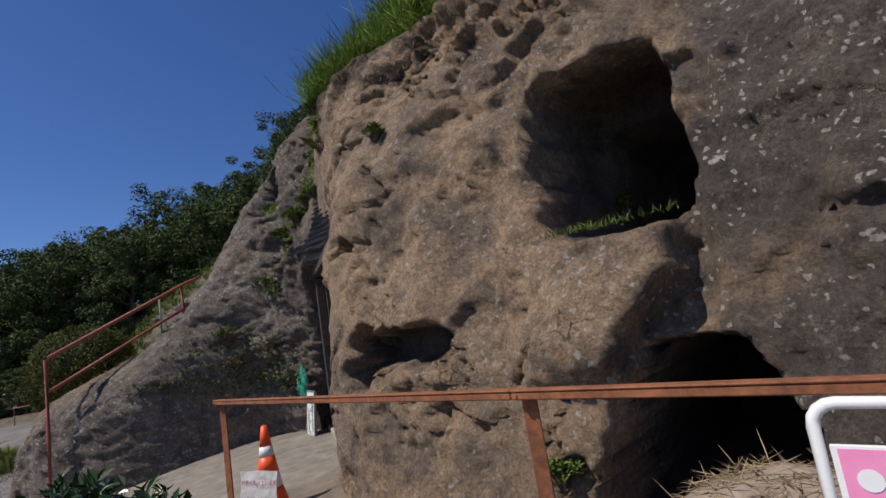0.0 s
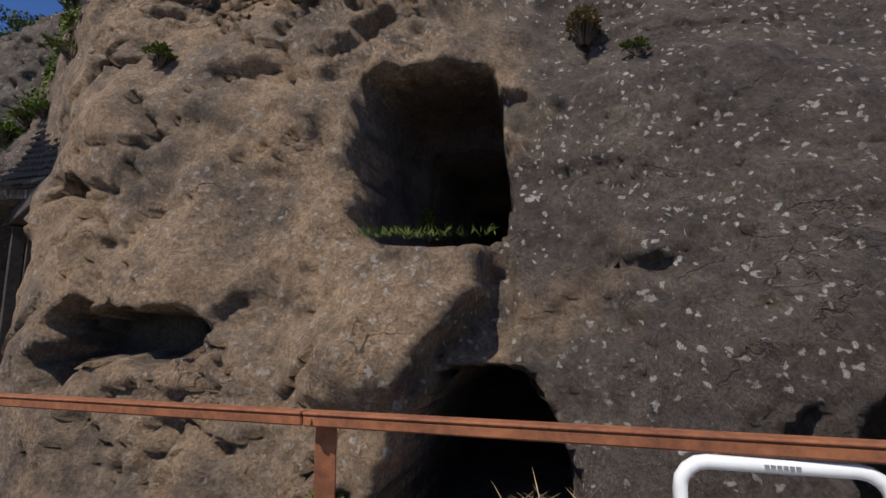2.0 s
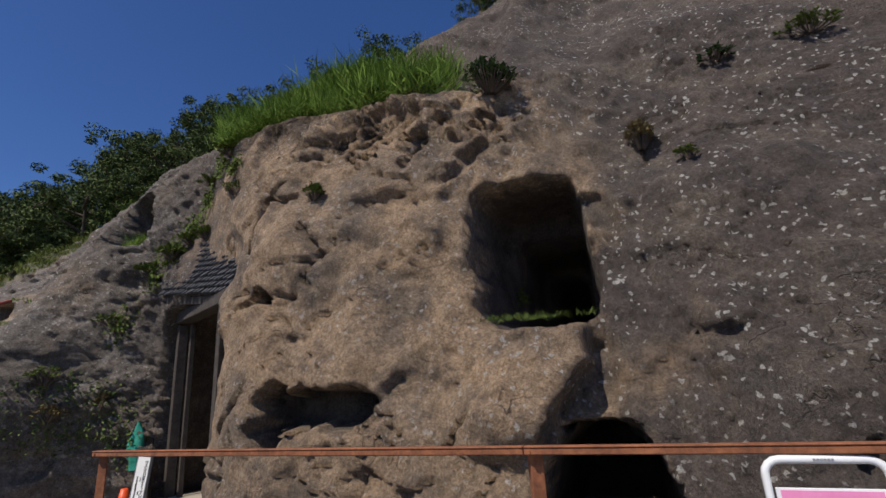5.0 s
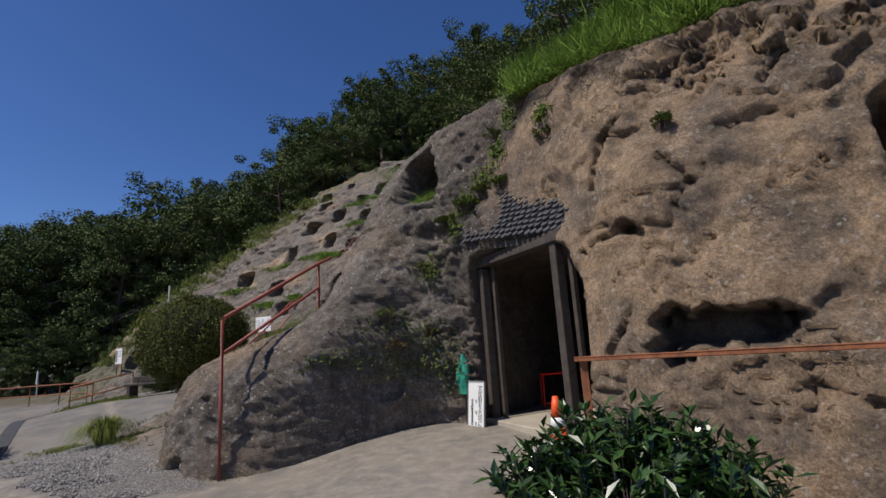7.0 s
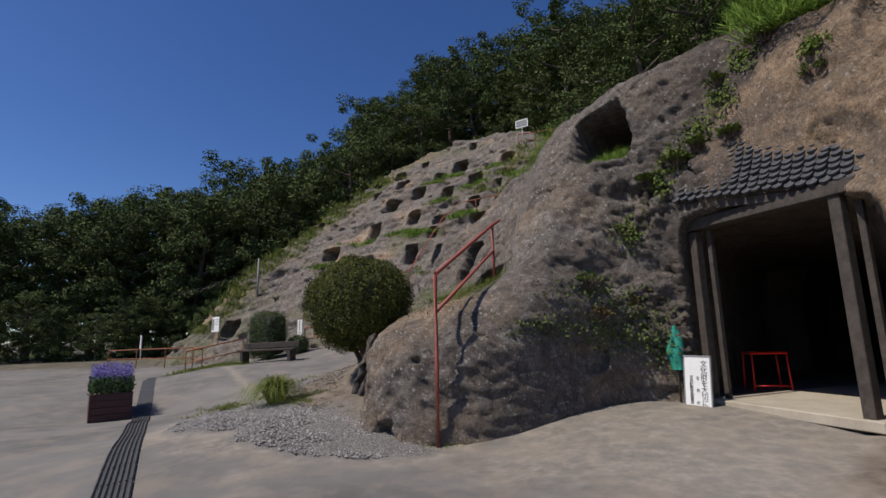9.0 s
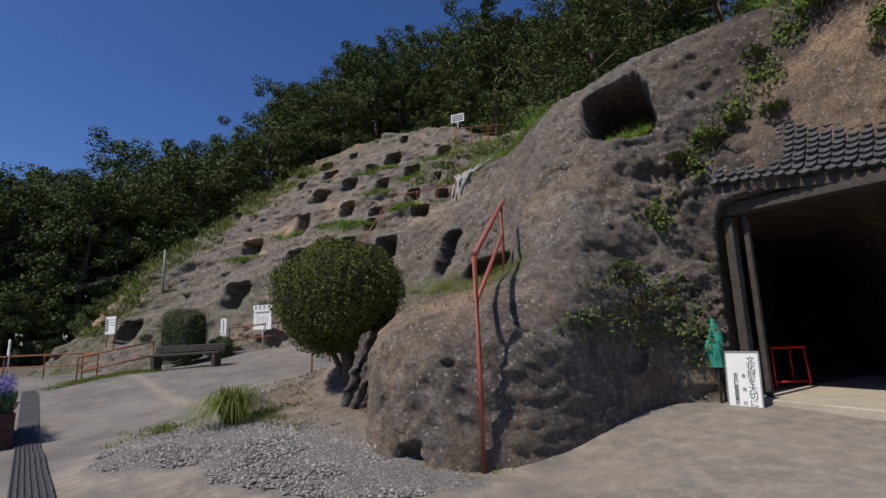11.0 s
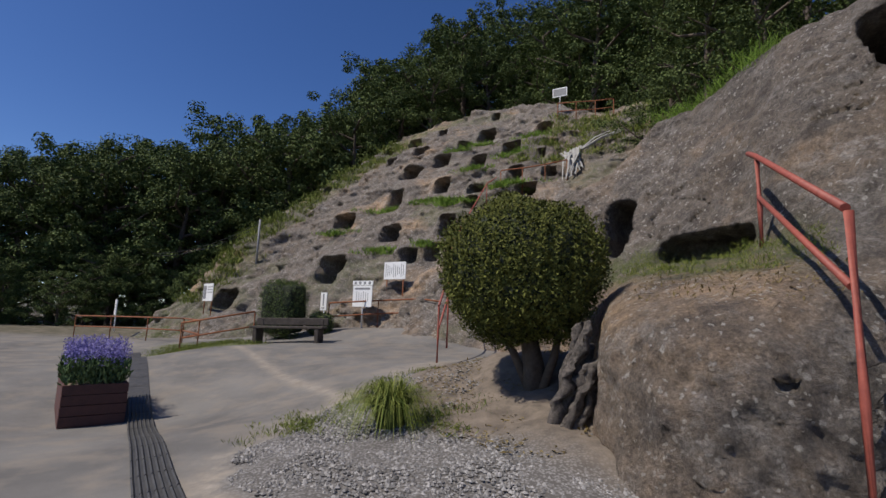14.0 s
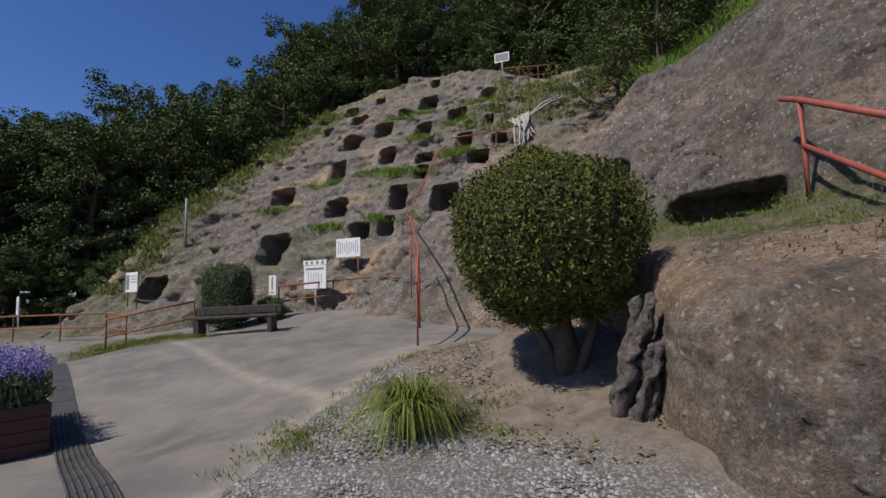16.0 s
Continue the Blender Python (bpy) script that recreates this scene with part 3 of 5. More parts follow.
def cliff_at(t, z, out=0.0):
    """The place on the near cliff at length t and height z, out metres in front of it."""
    i, j = int(np.argmin(np.abs(zz - z))), int(np.argmin(np.abs(tt - t)))
    w = W[i, j] - out
    return Vector((AL.x * t + AN.x * w, AL.y * t + AN.y * w, ZS[i, j]))


def near(t, w, z):
    return Vector((AL.x * t + AN.x * w, AL.y * t + AN.y * w, z))


TB = T + 0.45 * fractal(T * 1.3, Z * 1.3, 85, 4, 0.6)
# the hollow term is painted shade, the other terms are the stone's own tone
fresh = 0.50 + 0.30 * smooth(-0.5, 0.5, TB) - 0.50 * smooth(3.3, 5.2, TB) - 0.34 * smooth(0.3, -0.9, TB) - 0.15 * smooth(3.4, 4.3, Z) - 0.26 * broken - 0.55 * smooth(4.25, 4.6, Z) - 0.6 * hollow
fresh = fresh + 0.14 * smooth(8.6, 8.0, T) * smooth(7.2, 7.8, T) * smooth(0.75, 1.2, Z) * smooth(1.9, 1.4, Z)
fresh = fresh + 0.16 * smooth(7.0, 7.8, T) * smooth(1.6, 1.0, Z)
lichen = (0.50 + 0.50 * smooth(1.2, -0.4, T) + 0.2 * smooth(6.2, 7.2, T)) * (1 - hollow)
moss = smooth(1.15, 1.35, Z) * smooth(2.0, 1.6, Z) * smooth(7.2, 7.6, T) + smooth(4.25, 4.4, Z) * smooth(5.1, 4.8, Z) * smooth(0.7, 1.0, T) * smooth(4.3, 3.9, T) + smooth(0.02, 0.3, over) * smooth(2.2, 2.8, T)
P = np.stack([AL.x * T + AN.x * W, AL.y * T + AN.y * W, Z2], -1)
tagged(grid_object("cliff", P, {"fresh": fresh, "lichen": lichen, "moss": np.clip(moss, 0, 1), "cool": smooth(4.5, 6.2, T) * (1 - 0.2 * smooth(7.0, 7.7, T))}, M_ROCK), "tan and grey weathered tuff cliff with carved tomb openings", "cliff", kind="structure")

# --- far hillside: depth over length and height, turning back at its end ---
FL, FN = Vector((-0.954, 0.3, 0)), Vector((0.3, 0.954, 0))
ft, fz = np.concatenate([np.arange(5, 30, 0.075), np.arange(30, 44, 0.3)]), np.concatenate([np.arange(-0.9, 12.5, 0.07), np.arange(12.5, 21, 0.14)])
FT, FZ = np.meshgrid(ft, fz)
FW = 10.6 + 1.05 * FZ + 0.012 * FZ**2
ledges = fractal(FT * 0.35, FZ * 0.9, 23, 4)
f_step = fractal(FT * 0.5 + 0.6 * fractal(FT, FZ, 33, 3), FZ * 1.1, 34, 3)
FW = FW + 0.32 * fractal(FT * 0.45, FZ * 0.45, 21, 5, 0.55) + 0.18 * ledges + 0.12 * smooth(-0.05, 0.1, f_step) + 0.19 * fractal(FT * 1.6, FZ * 1.6, 27, 5, 0.65) + 0.15 * smooth(0.0, 0.12, fractal(FT * 0.8, FZ * 0.8, 28, 4, 0.6))
edge_t = np.interp(fz, [-1, 1.7, 4.8, 8, 10, 13, 15.5, 21], [27.2, 27.7, 28.3, 28.2, 27.7, 27.2, 26.0, 24.5])[:, None]
past = np.maximum(0, FT - edge_t)
FW = FW + 1.4 * past + 0.35 * past**2 - 0.6 * smooth(4, 0, np.abs(FT - edge_t)) * 0.3
top_z = np.interp(ft, [5, 13, 15, 16.5, 20, 26], [11.5, 11.8, 12.6, 14.3, 15.5, 15.5])[None, :]
HOLES_LOW = [(20.8, 6.1, 0.36, 0.39), (18.7, 6.7, 0.36, 0.30), (22.4, 4.9, 0.53, 0.26), (19.0, 4.0, 0.43, 0.25), (16.6, 4.2, 0.31, 0.34), (16.2, 3.0, 0.22, 0.24),
             (17.1, 2.9, 0.32, 0.14), (15.3, 7.0, 0.29, 0.24), (16.6, 6.2, 0.31, 0.1), (14.2, 5.8, 0.38, 0.16), (16.2, 5.3, 0.23, 0.15), (13.8, 6.9, 0.28, 0.1),
             (20.2, 2.4, 0.5, 0.4), (14.7, 4.0, 0.42, 0.34), (24.4, 1.2, 0.5, 0.3)]
HOLES_HIGH = [(21.8, 8.2, 0.5, 0.3), (24.4, 9.6, 0.31, 0.22), (26.7, 11.5, 0.28, 0.12), (25.0, 11.9, 0.38, 0.24), (22.9, 10.3, 0.44, 0.22), (23.5, 12.7, 0.28, 0.18),
              (20.5, 9.0, 0.42, 0.3), (26.9, 7.6, 0.24, 0.16), (20.4, 10.5, 0.3, 0.13), (19.4, 11.2, 0.46, 0.32), (17.9, 8.3, 0.38, 0.26), (16.5, 9.0, 0.42, 0.26),
              (15.7, 10.7, 0.34, 0.28), (20.7, 14.1, 0.25, 0.16), (14.7, 8.2, 0.17, 0.15)]
for ht, hz, ha, hb in HOLES_LOW + HOLES_HIGH:
    plain = 10.6 + 1.05 * FZ + 0.012 * FZ**2
    i, j = np.argmin(np.abs(fz - hz)), np.argmin(np.abs(ft - ht))
    calm = np.exp(-(((FT - ht) / (1.5 * ha + 0.2)) ** 4) - ((FZ - hz) / (1.7 * hb + 0.15)) ** 4) * 0.92
    FW = FW * (1 - calm) + (plain[i, j] + 0.25 * (plain - plain[i, j]) + 0.3 * (FW[i, j] - plain[i, j]) + 0.06 * fractal(FT * 2, FZ * 2, 35, 3)) * calm
    FW = FW - 0.10 * np.exp(-(((FT - ht) / (ha + 0.25)) ** 4) - ((FZ - hz - hb - 0.12) / 0.22) ** 2)
    FW = carve(FW, FT, FZ, ht, hz + 0.05 * hb, ha * 1.05, max(hb * 1.25, 0.24), 2.2, 6, 0.12, 0.0, 0.12, int(ht * 9), True)
f_over = np.maximum(0, FZ - top_z)
FW = FW + 2.2 * f_over
FZ2 = FZ - 0.45 * f_over


def far(t, z, out=0.0):
    i, j = int(np.argmin(np.abs(fz - z))), int(np.argmin(np.abs(ft - t)))
    w = FW[i, j] - out
    return Vector((FL.x * t + FN.x * w, FL.y * t + FN.y * w, FZ2[i, j]))


f_moss = smooth(0.25, 0.7, fractal(FT * 0.5, FZ * 0.8, 71, 4)) * 0.5 + 0.9 * smooth(1.6, 0.2, np.abs(FT - edge_t + 1.5) + 0.6 * fractal(FT, FZ, 72, 3)) + smooth(0.1, 0.6, f_over)
FP = np.stack([FL.x * FT + FN.x * FW, FL.y * FT + FN.y * FW, FZ2], -1)
tagged(grid_object("hillside", FP, {"fresh": 0.26 + 0.24 * fractal(FT * 0.5, FZ * 0.7, 81, 5, 0.6), "cool": FT * 0 + 1.0, "lichen": FT * 0 + 0.8, "moss": np.clip(f_moss, 0, 1)}, M_ROCK), "grey rocky hillside dotted with square tomb holes", "hillside", kind="structure")


# --- plants ---
def leaf_mesh(name, C, D, N, L, B, material, parent=None, fold=0.25):
    """Many small pointed leaves: places C, directions D, faces N, lengths L, breadths B."""
    D = D / np.linalg.norm(D, axis=1, keepdims=True)
    S = np.cross(D, N)
    S = S / np.maximum(np.linalg.norm(S, axis=1, keepdims=True), 1e-6)
    U = np.cross(S, D)
    L, B = L[:, None], B[:, None]
    V = np.stack([C, C + 0.5 * L * D + 0.5 * B * S + fold * B * U, C + L * D, C + 0.5 * L * D - 0.5 * B * S + fold * B * U], 1).reshape(-1, 3)
    k = np.arange(len(C))[:, None] * 4
    F = np.concatenate([k + [0, 1, 2], k + [0, 2, 3]], 0)
    me = bpy.data.meshes.new(name)
    me.from_pydata(V.tolist(), [], F.tolist())
    me.materials.append(material)
    ob = new(name, me)
    ob.parent = parent
    return ob


rs = np.random.RandomState(5)


def unit(n):
    v = rs.normal(size=(n, 3))
    return v / np.linalg.norm(v, axis=1, keepdims=True)


def grass(label, places, blades, height, spread=0.06, material=None, lean=0.5, name="grass", width=0.007):
    """Blades standing in tufts at the given places."""
    A = np.array([tuple(p) for p in places])
    n = len(A) * blades
    C = np.repeat(A, blades, 0) + rs.normal(size=(n, 3)) * spread * np.array([1, 1, 0.1])
    D = np.stack([rs.normal(size=n) * lean, rs.normal(size=n) * lean, np.ones(n)], 1)
    L = height * rs.uniform(0.5, 1.2, n)
    return tagged(leaf_mesh(name, C, D, unit(n), L, np.full(n, width), material or M_GRASS), label, "grass", kind="stuff")


def branch_lines(seed, height, spread, limbs, start=0.35):
    """A trunk and its limbs, as lists of (points, radii), and the limb ends where leaves sit."""
    r = random.Random(seed)
    lines, ends = [], []
    top = Vector((r.uniform(-0.06, 0.06) * height, r.uniform(-0.06, 0.06) * height, height * 0.86))
    trunk = [top * k + Vector((r.uniform(-1, 1), r.uniform(-1, 1), 0)) * 0.015 * height * (k > 0) for k in (0, 0.25, 0.5, 0.75, 1.0)]
    lines.append((trunk, [0.026 * height * (1 - 0.8 * k) for k in (0, 0.25, 0.5, 0.75, 1.0)]))
    for i in range(limbs):
        k = start + (1 - start) * (i + 0.5) / limbs
        a = i * 2.4 + r.uniform(-0.4, 0.4)
        reach = spread * (1.05 - 0.62 * ((k - start) / (1 - start)) ** 1.4) * r.uniform(0.7, 1.15)
        base = top * k
        mid = base + Vector((math.cos(a), math.sin(a), 0.35)) * reach * 0.55
        end = base + Vector((math.cos(a + 0.2), math.sin(a + 0.2), 0.3 + 0.25 * r.random())) * reach
        lines.append(([base, mid, end], [0.009 * height, 0.006 * height, 0.002 * height]))
        ends += [end, mid.lerp(end, 0.55) + Vector((0, 0, 0.1 * reach)), mid]
    ends.append(top + Vector((0, 0, 0.04 * height)))
    return lines, ends


def tree(name, label, seed, height, spread, limbs, leaves, leaf, material, start=0.3, clump=0.2, flat=0.65):
    t = thing(name, label, "tree", group="woodland trees")
    lines, ends = branch_lines(seed, height, spread, limbs, start)
    bm = bmesh.new()
    for pts, rad in lines:
        tube(bm, pts, rad, 6, False)
    part("trunk", bm, M_BARK, t)
    E = np.array([tuple(e) for e in ends])
    # each limb end carries several uneven clumps
    sub = E[rs.randint(0, len(E), len(E) * 3)] + np.clip(rs.normal(size=(len(E) * 3, 3)), -1.3, 1.3) * spread * clump * np.array([1, 1, 0.8])
    pick = rs.randint(0, len(sub), leaves)
    size = spread * clump * 0.75 * rs.uniform(0.5, 1.2, len(sub))
    off = unit(leaves) * (rs.uniform(0.25, 1.0, leaves) ** 0.5 * size[pick])[:, None] * np.array([1, 1, flat])
    C = sub[pick] + off
    N = off / np.maximum(np.linalg.norm(off, axis=1, keepdims=True), 1e-6) * 0.6 + unit(leaves) * 0.5 + np.array([0, 0, 0.5])
    D = np.cross(N, unit(leaves))
    leaf_mesh("crown", C, D, N, leaf * rs.uniform(0.7, 1.4, leaves), leaf * 0.62 * rs.uniform(0.7, 1.3, leaves), material, t)
    return t


TREES = [
    tree("tree", "dark green broadleaved tree of the hillside wood", 1, 12.0, 4.2, 17, 15000, 0.17, M_TREE, 0.1),
    tree("tree", "dark green broadleaved tree of the hillside wood", 2, 11.0, 3.6, 16, 14000, 0.17, M_TREE, 0.12),
    tree("tree", "tall slender tree with thin open crown", 3, 12.0, 2.4, 18, 9500, 0.14, M_TREE2, 0.2, 0.26, 0.5),
    tree("tree", "dense dark evergreen tree of the wood edge", 4, 10.0, 3.8, 17, 15000, 0.16, M_TREE, 0.08),
]
used = set()


def plant_tree(kind, x, y, z, size, turn):
    m = Matrix.Translation((x, y, z)) @ Matrix.Rotation(turn, 4, "Z") @ Matrix.Diagonal((size, size, size, 1))
    if kind not in used:
        used.add(kind)
        TREES[kind].matrix_world = m
        return
    copy_thing(TREES[kind], m @ Matrix.Diagonal(tuple(1 / c for c in TREES[kind].scale) + (1,)))


rt = random.Random(11)
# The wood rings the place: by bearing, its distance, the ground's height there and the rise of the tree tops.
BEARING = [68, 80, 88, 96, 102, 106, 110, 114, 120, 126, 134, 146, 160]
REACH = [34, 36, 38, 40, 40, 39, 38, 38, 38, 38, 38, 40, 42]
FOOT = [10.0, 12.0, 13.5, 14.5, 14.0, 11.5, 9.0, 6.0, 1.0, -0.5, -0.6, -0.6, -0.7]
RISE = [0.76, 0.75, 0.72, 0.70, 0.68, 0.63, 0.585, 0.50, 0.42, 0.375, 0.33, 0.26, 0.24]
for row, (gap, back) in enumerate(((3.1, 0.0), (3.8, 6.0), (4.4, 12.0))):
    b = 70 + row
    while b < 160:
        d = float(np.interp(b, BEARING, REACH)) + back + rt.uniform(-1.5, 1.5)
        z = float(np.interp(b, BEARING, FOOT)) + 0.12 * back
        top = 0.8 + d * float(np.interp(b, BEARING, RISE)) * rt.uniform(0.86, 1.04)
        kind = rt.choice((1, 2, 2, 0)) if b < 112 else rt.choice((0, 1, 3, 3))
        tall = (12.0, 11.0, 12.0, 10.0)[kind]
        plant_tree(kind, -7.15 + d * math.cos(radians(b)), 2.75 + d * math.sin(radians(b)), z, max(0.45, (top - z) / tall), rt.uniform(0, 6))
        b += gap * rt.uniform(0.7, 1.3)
# undergrowth in the shade of the wood
for i in range(22):
    b = 116 + i * 1.9
    d = 33 + rt.uniform(-1, 3)
    plant_tree(3, -7.15 + d * math.cos(radians(b)), 2.75 + d * math.sin(radians(b)), -1.2, rt.uniform(0.35, 0.55), rt.uniform(0, 6))
# behind the crest of the near cliff
for t, w, z, s, k in ((9.8, 15.5, 6.6, 0.55, 1), (8.2, 14.5, 6.8, 0.6, 3), (6.4, 15.0, 7.2, 0.62, 2), (4.6, 15.0, 7.0, 0.55, 1), (7.3, 19.0, 8.0, 0.75, 0), (5.2, 19.5, 8.4, 0.7, 2),
                      (3.0, 16.5, 8.0, 0.55, 2), (9.4, 20.5, 8.5, 0.7, 1), (11.5, 22.0, 8.6, 0.7, 2), (11.5, 17.5, 6.6, 0.5, 3), (2.0, 12.0, 9.0, 0.35, 2), (3.6, 12.5, 7.6, 0.34, 2), (1.2, 13.0, 10.5, 0.4, 3)):
    q = near(t, w, z)
    plant_tree(k, q.x, q.y, q.z - 0.5, s, rt.uniform(0, 6))


def clipped_shrub(label, at, rx, ry, rz, leaves, leaf, material, trunk=None, power=2.15, name="clipped_shrub"):
    """A shrub cut to a rounded form; its crown is a shell of leaves over an added near-black core."""
    t = thing(name, label, "shrub", pose(*at))
    d = unit(leaves)
    r = (np.abs(d[:, 0]) ** power + np.abs(d[:, 1]) ** power + np.abs(d[:, 2]) ** power) ** (-1 / power)
    lump = 1 + 0.05 * np.sin(7 * d[:, 0] + 3 * d[:, 2]) + 0.04 * np.sin(9 * d[:, 1] - 5 * d[:, 2]) + 0.03 * np.sin(15 * d[:, 0] * d[:, 1] * 3)
    C = d * (r * lump * rs.uniform(0.86, 1.01, leaves))[:, None] * np.array([rx, ry, rz])
    N = d + 0.55 * unit(leaves)
    D = np.cross(N, unit(leaves)) + 0.35 * d + np.array([0, 0, 0.25])
    leaf_mesh("crown", C, D, N, leaf * rs.uniform(0.6, 1.35, leaves), leaf * 0.5 * rs.uniform(0.7, 1.3, leaves), material, t)
    # solid core added to close the leaf shell, inner shade in its colour
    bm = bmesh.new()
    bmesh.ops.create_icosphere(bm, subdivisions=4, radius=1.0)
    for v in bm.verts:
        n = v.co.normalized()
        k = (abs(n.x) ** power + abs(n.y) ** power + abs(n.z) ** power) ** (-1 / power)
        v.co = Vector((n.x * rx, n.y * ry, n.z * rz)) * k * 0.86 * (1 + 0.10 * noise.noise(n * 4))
    part("shade_core", bm, M_CORE_SHADE, t, "near-black inner core with shade in its colour")
    bm = bmesh.new()
    for p0, p1, rad in trunk or [((0, 0, -rz - 0.3), (0, 0, -rz * 0.5), 0.06)]:
        tube(bm, [p0, ((p0[0] + p1[0]) / 2 + 0.03, (p0[1] + p1[1]) / 2, (p0[2] + p1[2]) / 2), p1], [rad, rad * 0.8, rad * 0.6], 7)
    part("stem", bm, M_BARK, t)
    return t


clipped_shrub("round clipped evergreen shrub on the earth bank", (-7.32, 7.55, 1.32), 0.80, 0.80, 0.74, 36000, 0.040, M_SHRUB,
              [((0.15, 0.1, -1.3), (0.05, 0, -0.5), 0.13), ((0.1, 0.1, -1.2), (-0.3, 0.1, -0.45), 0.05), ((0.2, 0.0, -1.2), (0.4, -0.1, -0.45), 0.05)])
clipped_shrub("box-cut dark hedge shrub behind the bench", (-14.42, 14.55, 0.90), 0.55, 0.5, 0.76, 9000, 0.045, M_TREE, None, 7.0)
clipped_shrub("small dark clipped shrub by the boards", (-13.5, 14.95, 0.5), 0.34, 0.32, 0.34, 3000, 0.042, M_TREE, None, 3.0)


def leafy_bush(label, at, rx, ry, rz, shoots, leaf, material, name="bush", category="bush", seed=3):
    """A loose bush of bare twigs that carry pointed leaves."""
    t = thing(name, label, category, pose(*at))
    r = random.Random(seed)
    bm = bmesh.new()
    C, D, N = [], [], []
    for i in range(shoots):
        a, e = r.uniform(0, math.tau), r.uniform(0.05, 1.0) ** 0.8
        tip = Vector((math.cos(a) * rx * e, math.sin(a) * ry * e, rz * (1.0 - 0.35 * e * e) * r.uniform(0.45, 1.05)))
        foot = Vector((tip.x * 0.25, tip.y * 0.25, 0))
        mid = foot.lerp(tip, 0.5) + Vector((tip.x * 0.15, tip.y * 0.15, 0.02))
        tube(bm, [foot, mid, tip], [0.006, 0.004, 0.002], 3, False)
        for k in range(r.randint(7, 12)):
            f = 0.45 + 0.55 * (k + 1) / 10
            p = mid.lerp(tip, min(1, f))
            out = Vector((r.uniform(-1, 1), r.uniform(-1, 1), r.uniform(-0.1, 0.9))).normalized()
            C.append(p), D.append(out), N.append(Vector((r.uniform(-0.5, 0.5), r.uniform(-0.5, 0.5), 1)))
    part("twig", bm, M_BARK, t)
    n = len(C)
    leaf_mesh("foliage", np.array(C, float), np.array(D, float), np.array(N, float), leaf * rs.uniform(0.7, 1.3, n), leaf * 0.42 * rs.uniform(0.8, 1.2, n), material, t)
    return t


leafy_bush("glossy dark green bush by the walkway fence", (-1.17, 2.98, -0.2), 0.66, 0.5, 0.84, 620, 0.085, M_GLOSS, seed=8)
for pt, pz, sx, sz, n, lf, m in ((2.3, 2.92, 0.1, 0.16, 30, 0.05, M_FRESH), (-0.72, 3.15, 0.15, 0.3, 70, 0.045, M_DRY), (-0.76, 3.2, 0.08, 0.2, 16, 0.04, M_FRESH), (-1.05, 2.86, 0.1, 0.1, 16, 0.05, M_FRESH), (0.62, 1.75, 0.08, 0.3, 20, 0.045, M_FRESH),
                                 (0.62, 3.98, 0.28, 0.36, 110, 0.06, M_GLOSS), (1.5, 4.22, 0.25, 0.25, 60, 0.06, M_FRESH), (1.95, 4.22, 0.2, 0.25, 50, 0.06, M_GLOSS), (3.7, 3.4, 0.15, 0.15, 24, 0.05, M_FRESH), (5.6, 2.75, 0.25, 0.2, 40, 0.07, M_FRESH),
                                 (5.3, 2.95, 0.22, 0.2, 36, 0.07, M_FRESH), (5.0, 3.1, 0.2, 0.16, 36, 0.06, M_FRESH), (4.6, 3.1, 0.18, 0.14, 30, 0.06, M_FRESH), (6.05, 2.1, 0.25, 0.15, 30, 0.05, M_FRESH), (6.3, 1.35, 0.22, 0.25, 50, 0.04, M_FRESH),
                                 (6.2, 0.95, 0.2, 0.2, 40, 0.04, M_DRY), (5.9, 1.0, 0.12, 0.25, 30, 0.04, M_DRY), (4.7, 3.9, 0.18, 0.15, 30, 0.06, M_FRESH), (4.1, 4.1, 0.2, 0.16, 30, 0.06, M_FRESH), (-1.6, 4.15, 0.18, 0.12, 34, 0.05, M_GLOSS),
                                 (-2.4, 4.2, 0.25, 0.15, 46, 0.05, M_FRESH), (0.55, 0.2, 0.1, 0.15, 18, 0.05, M_FRESH)):
    q = cliff_at(pt, pz, 0.02)
    leafy_bush("small wild plant rooted in the cliff face" if m is not M_DRY else "dry brown weed rooted in the cliff face", tuple(q), sx, sx, sz, n, lf, m, "wild_plant", "plant", int(pt * 50))


def tussock(label, at, r, blades, length, material, name="grass_tussock"):
    """Long blades that arch outward from one root."""
    t = thing(name, label, "plant", pose(*at))
    bm = bmesh.new()
    rr = random.Random(9)
    for i in range(blades):
        a, lean = rr.uniform(0, math.tau), rr.uniform(0.25, 1.5)
        d = Vector((math.cos(a), math.sin(a), 0))
        side = Vector((-d.y, d.x, 0)) * rr.uniform(0.004, 0.008)
        ln = length * rr.uniform(0.65, 1.1)
        base = d * rr.uniform(0, 0.1)
        pts = [base, base + d * ln * 0.18 * lean + Vector((0, 0, ln * 0.45)), base + d * ln * 0.45 * lean + Vector((0, 0, ln * (0.72 - 0.2 * lean))), base + d * ln * 0.66 * lean + Vector((0, 0, max(0.02, ln * (0.8 - 0.55 * lean))))]
        prev = None
        for k, p in enumerate(pts):
            s = side * (1 - k / 3.2)
            cur = (bm.verts.new(p - s), bm.verts.new(p + s))
            if prev:
                bm.faces.new((prev[0], prev[1], cur[1], cur[0]))
            prev = cur
    part("leaf_clump", bm, material, t)
    return t


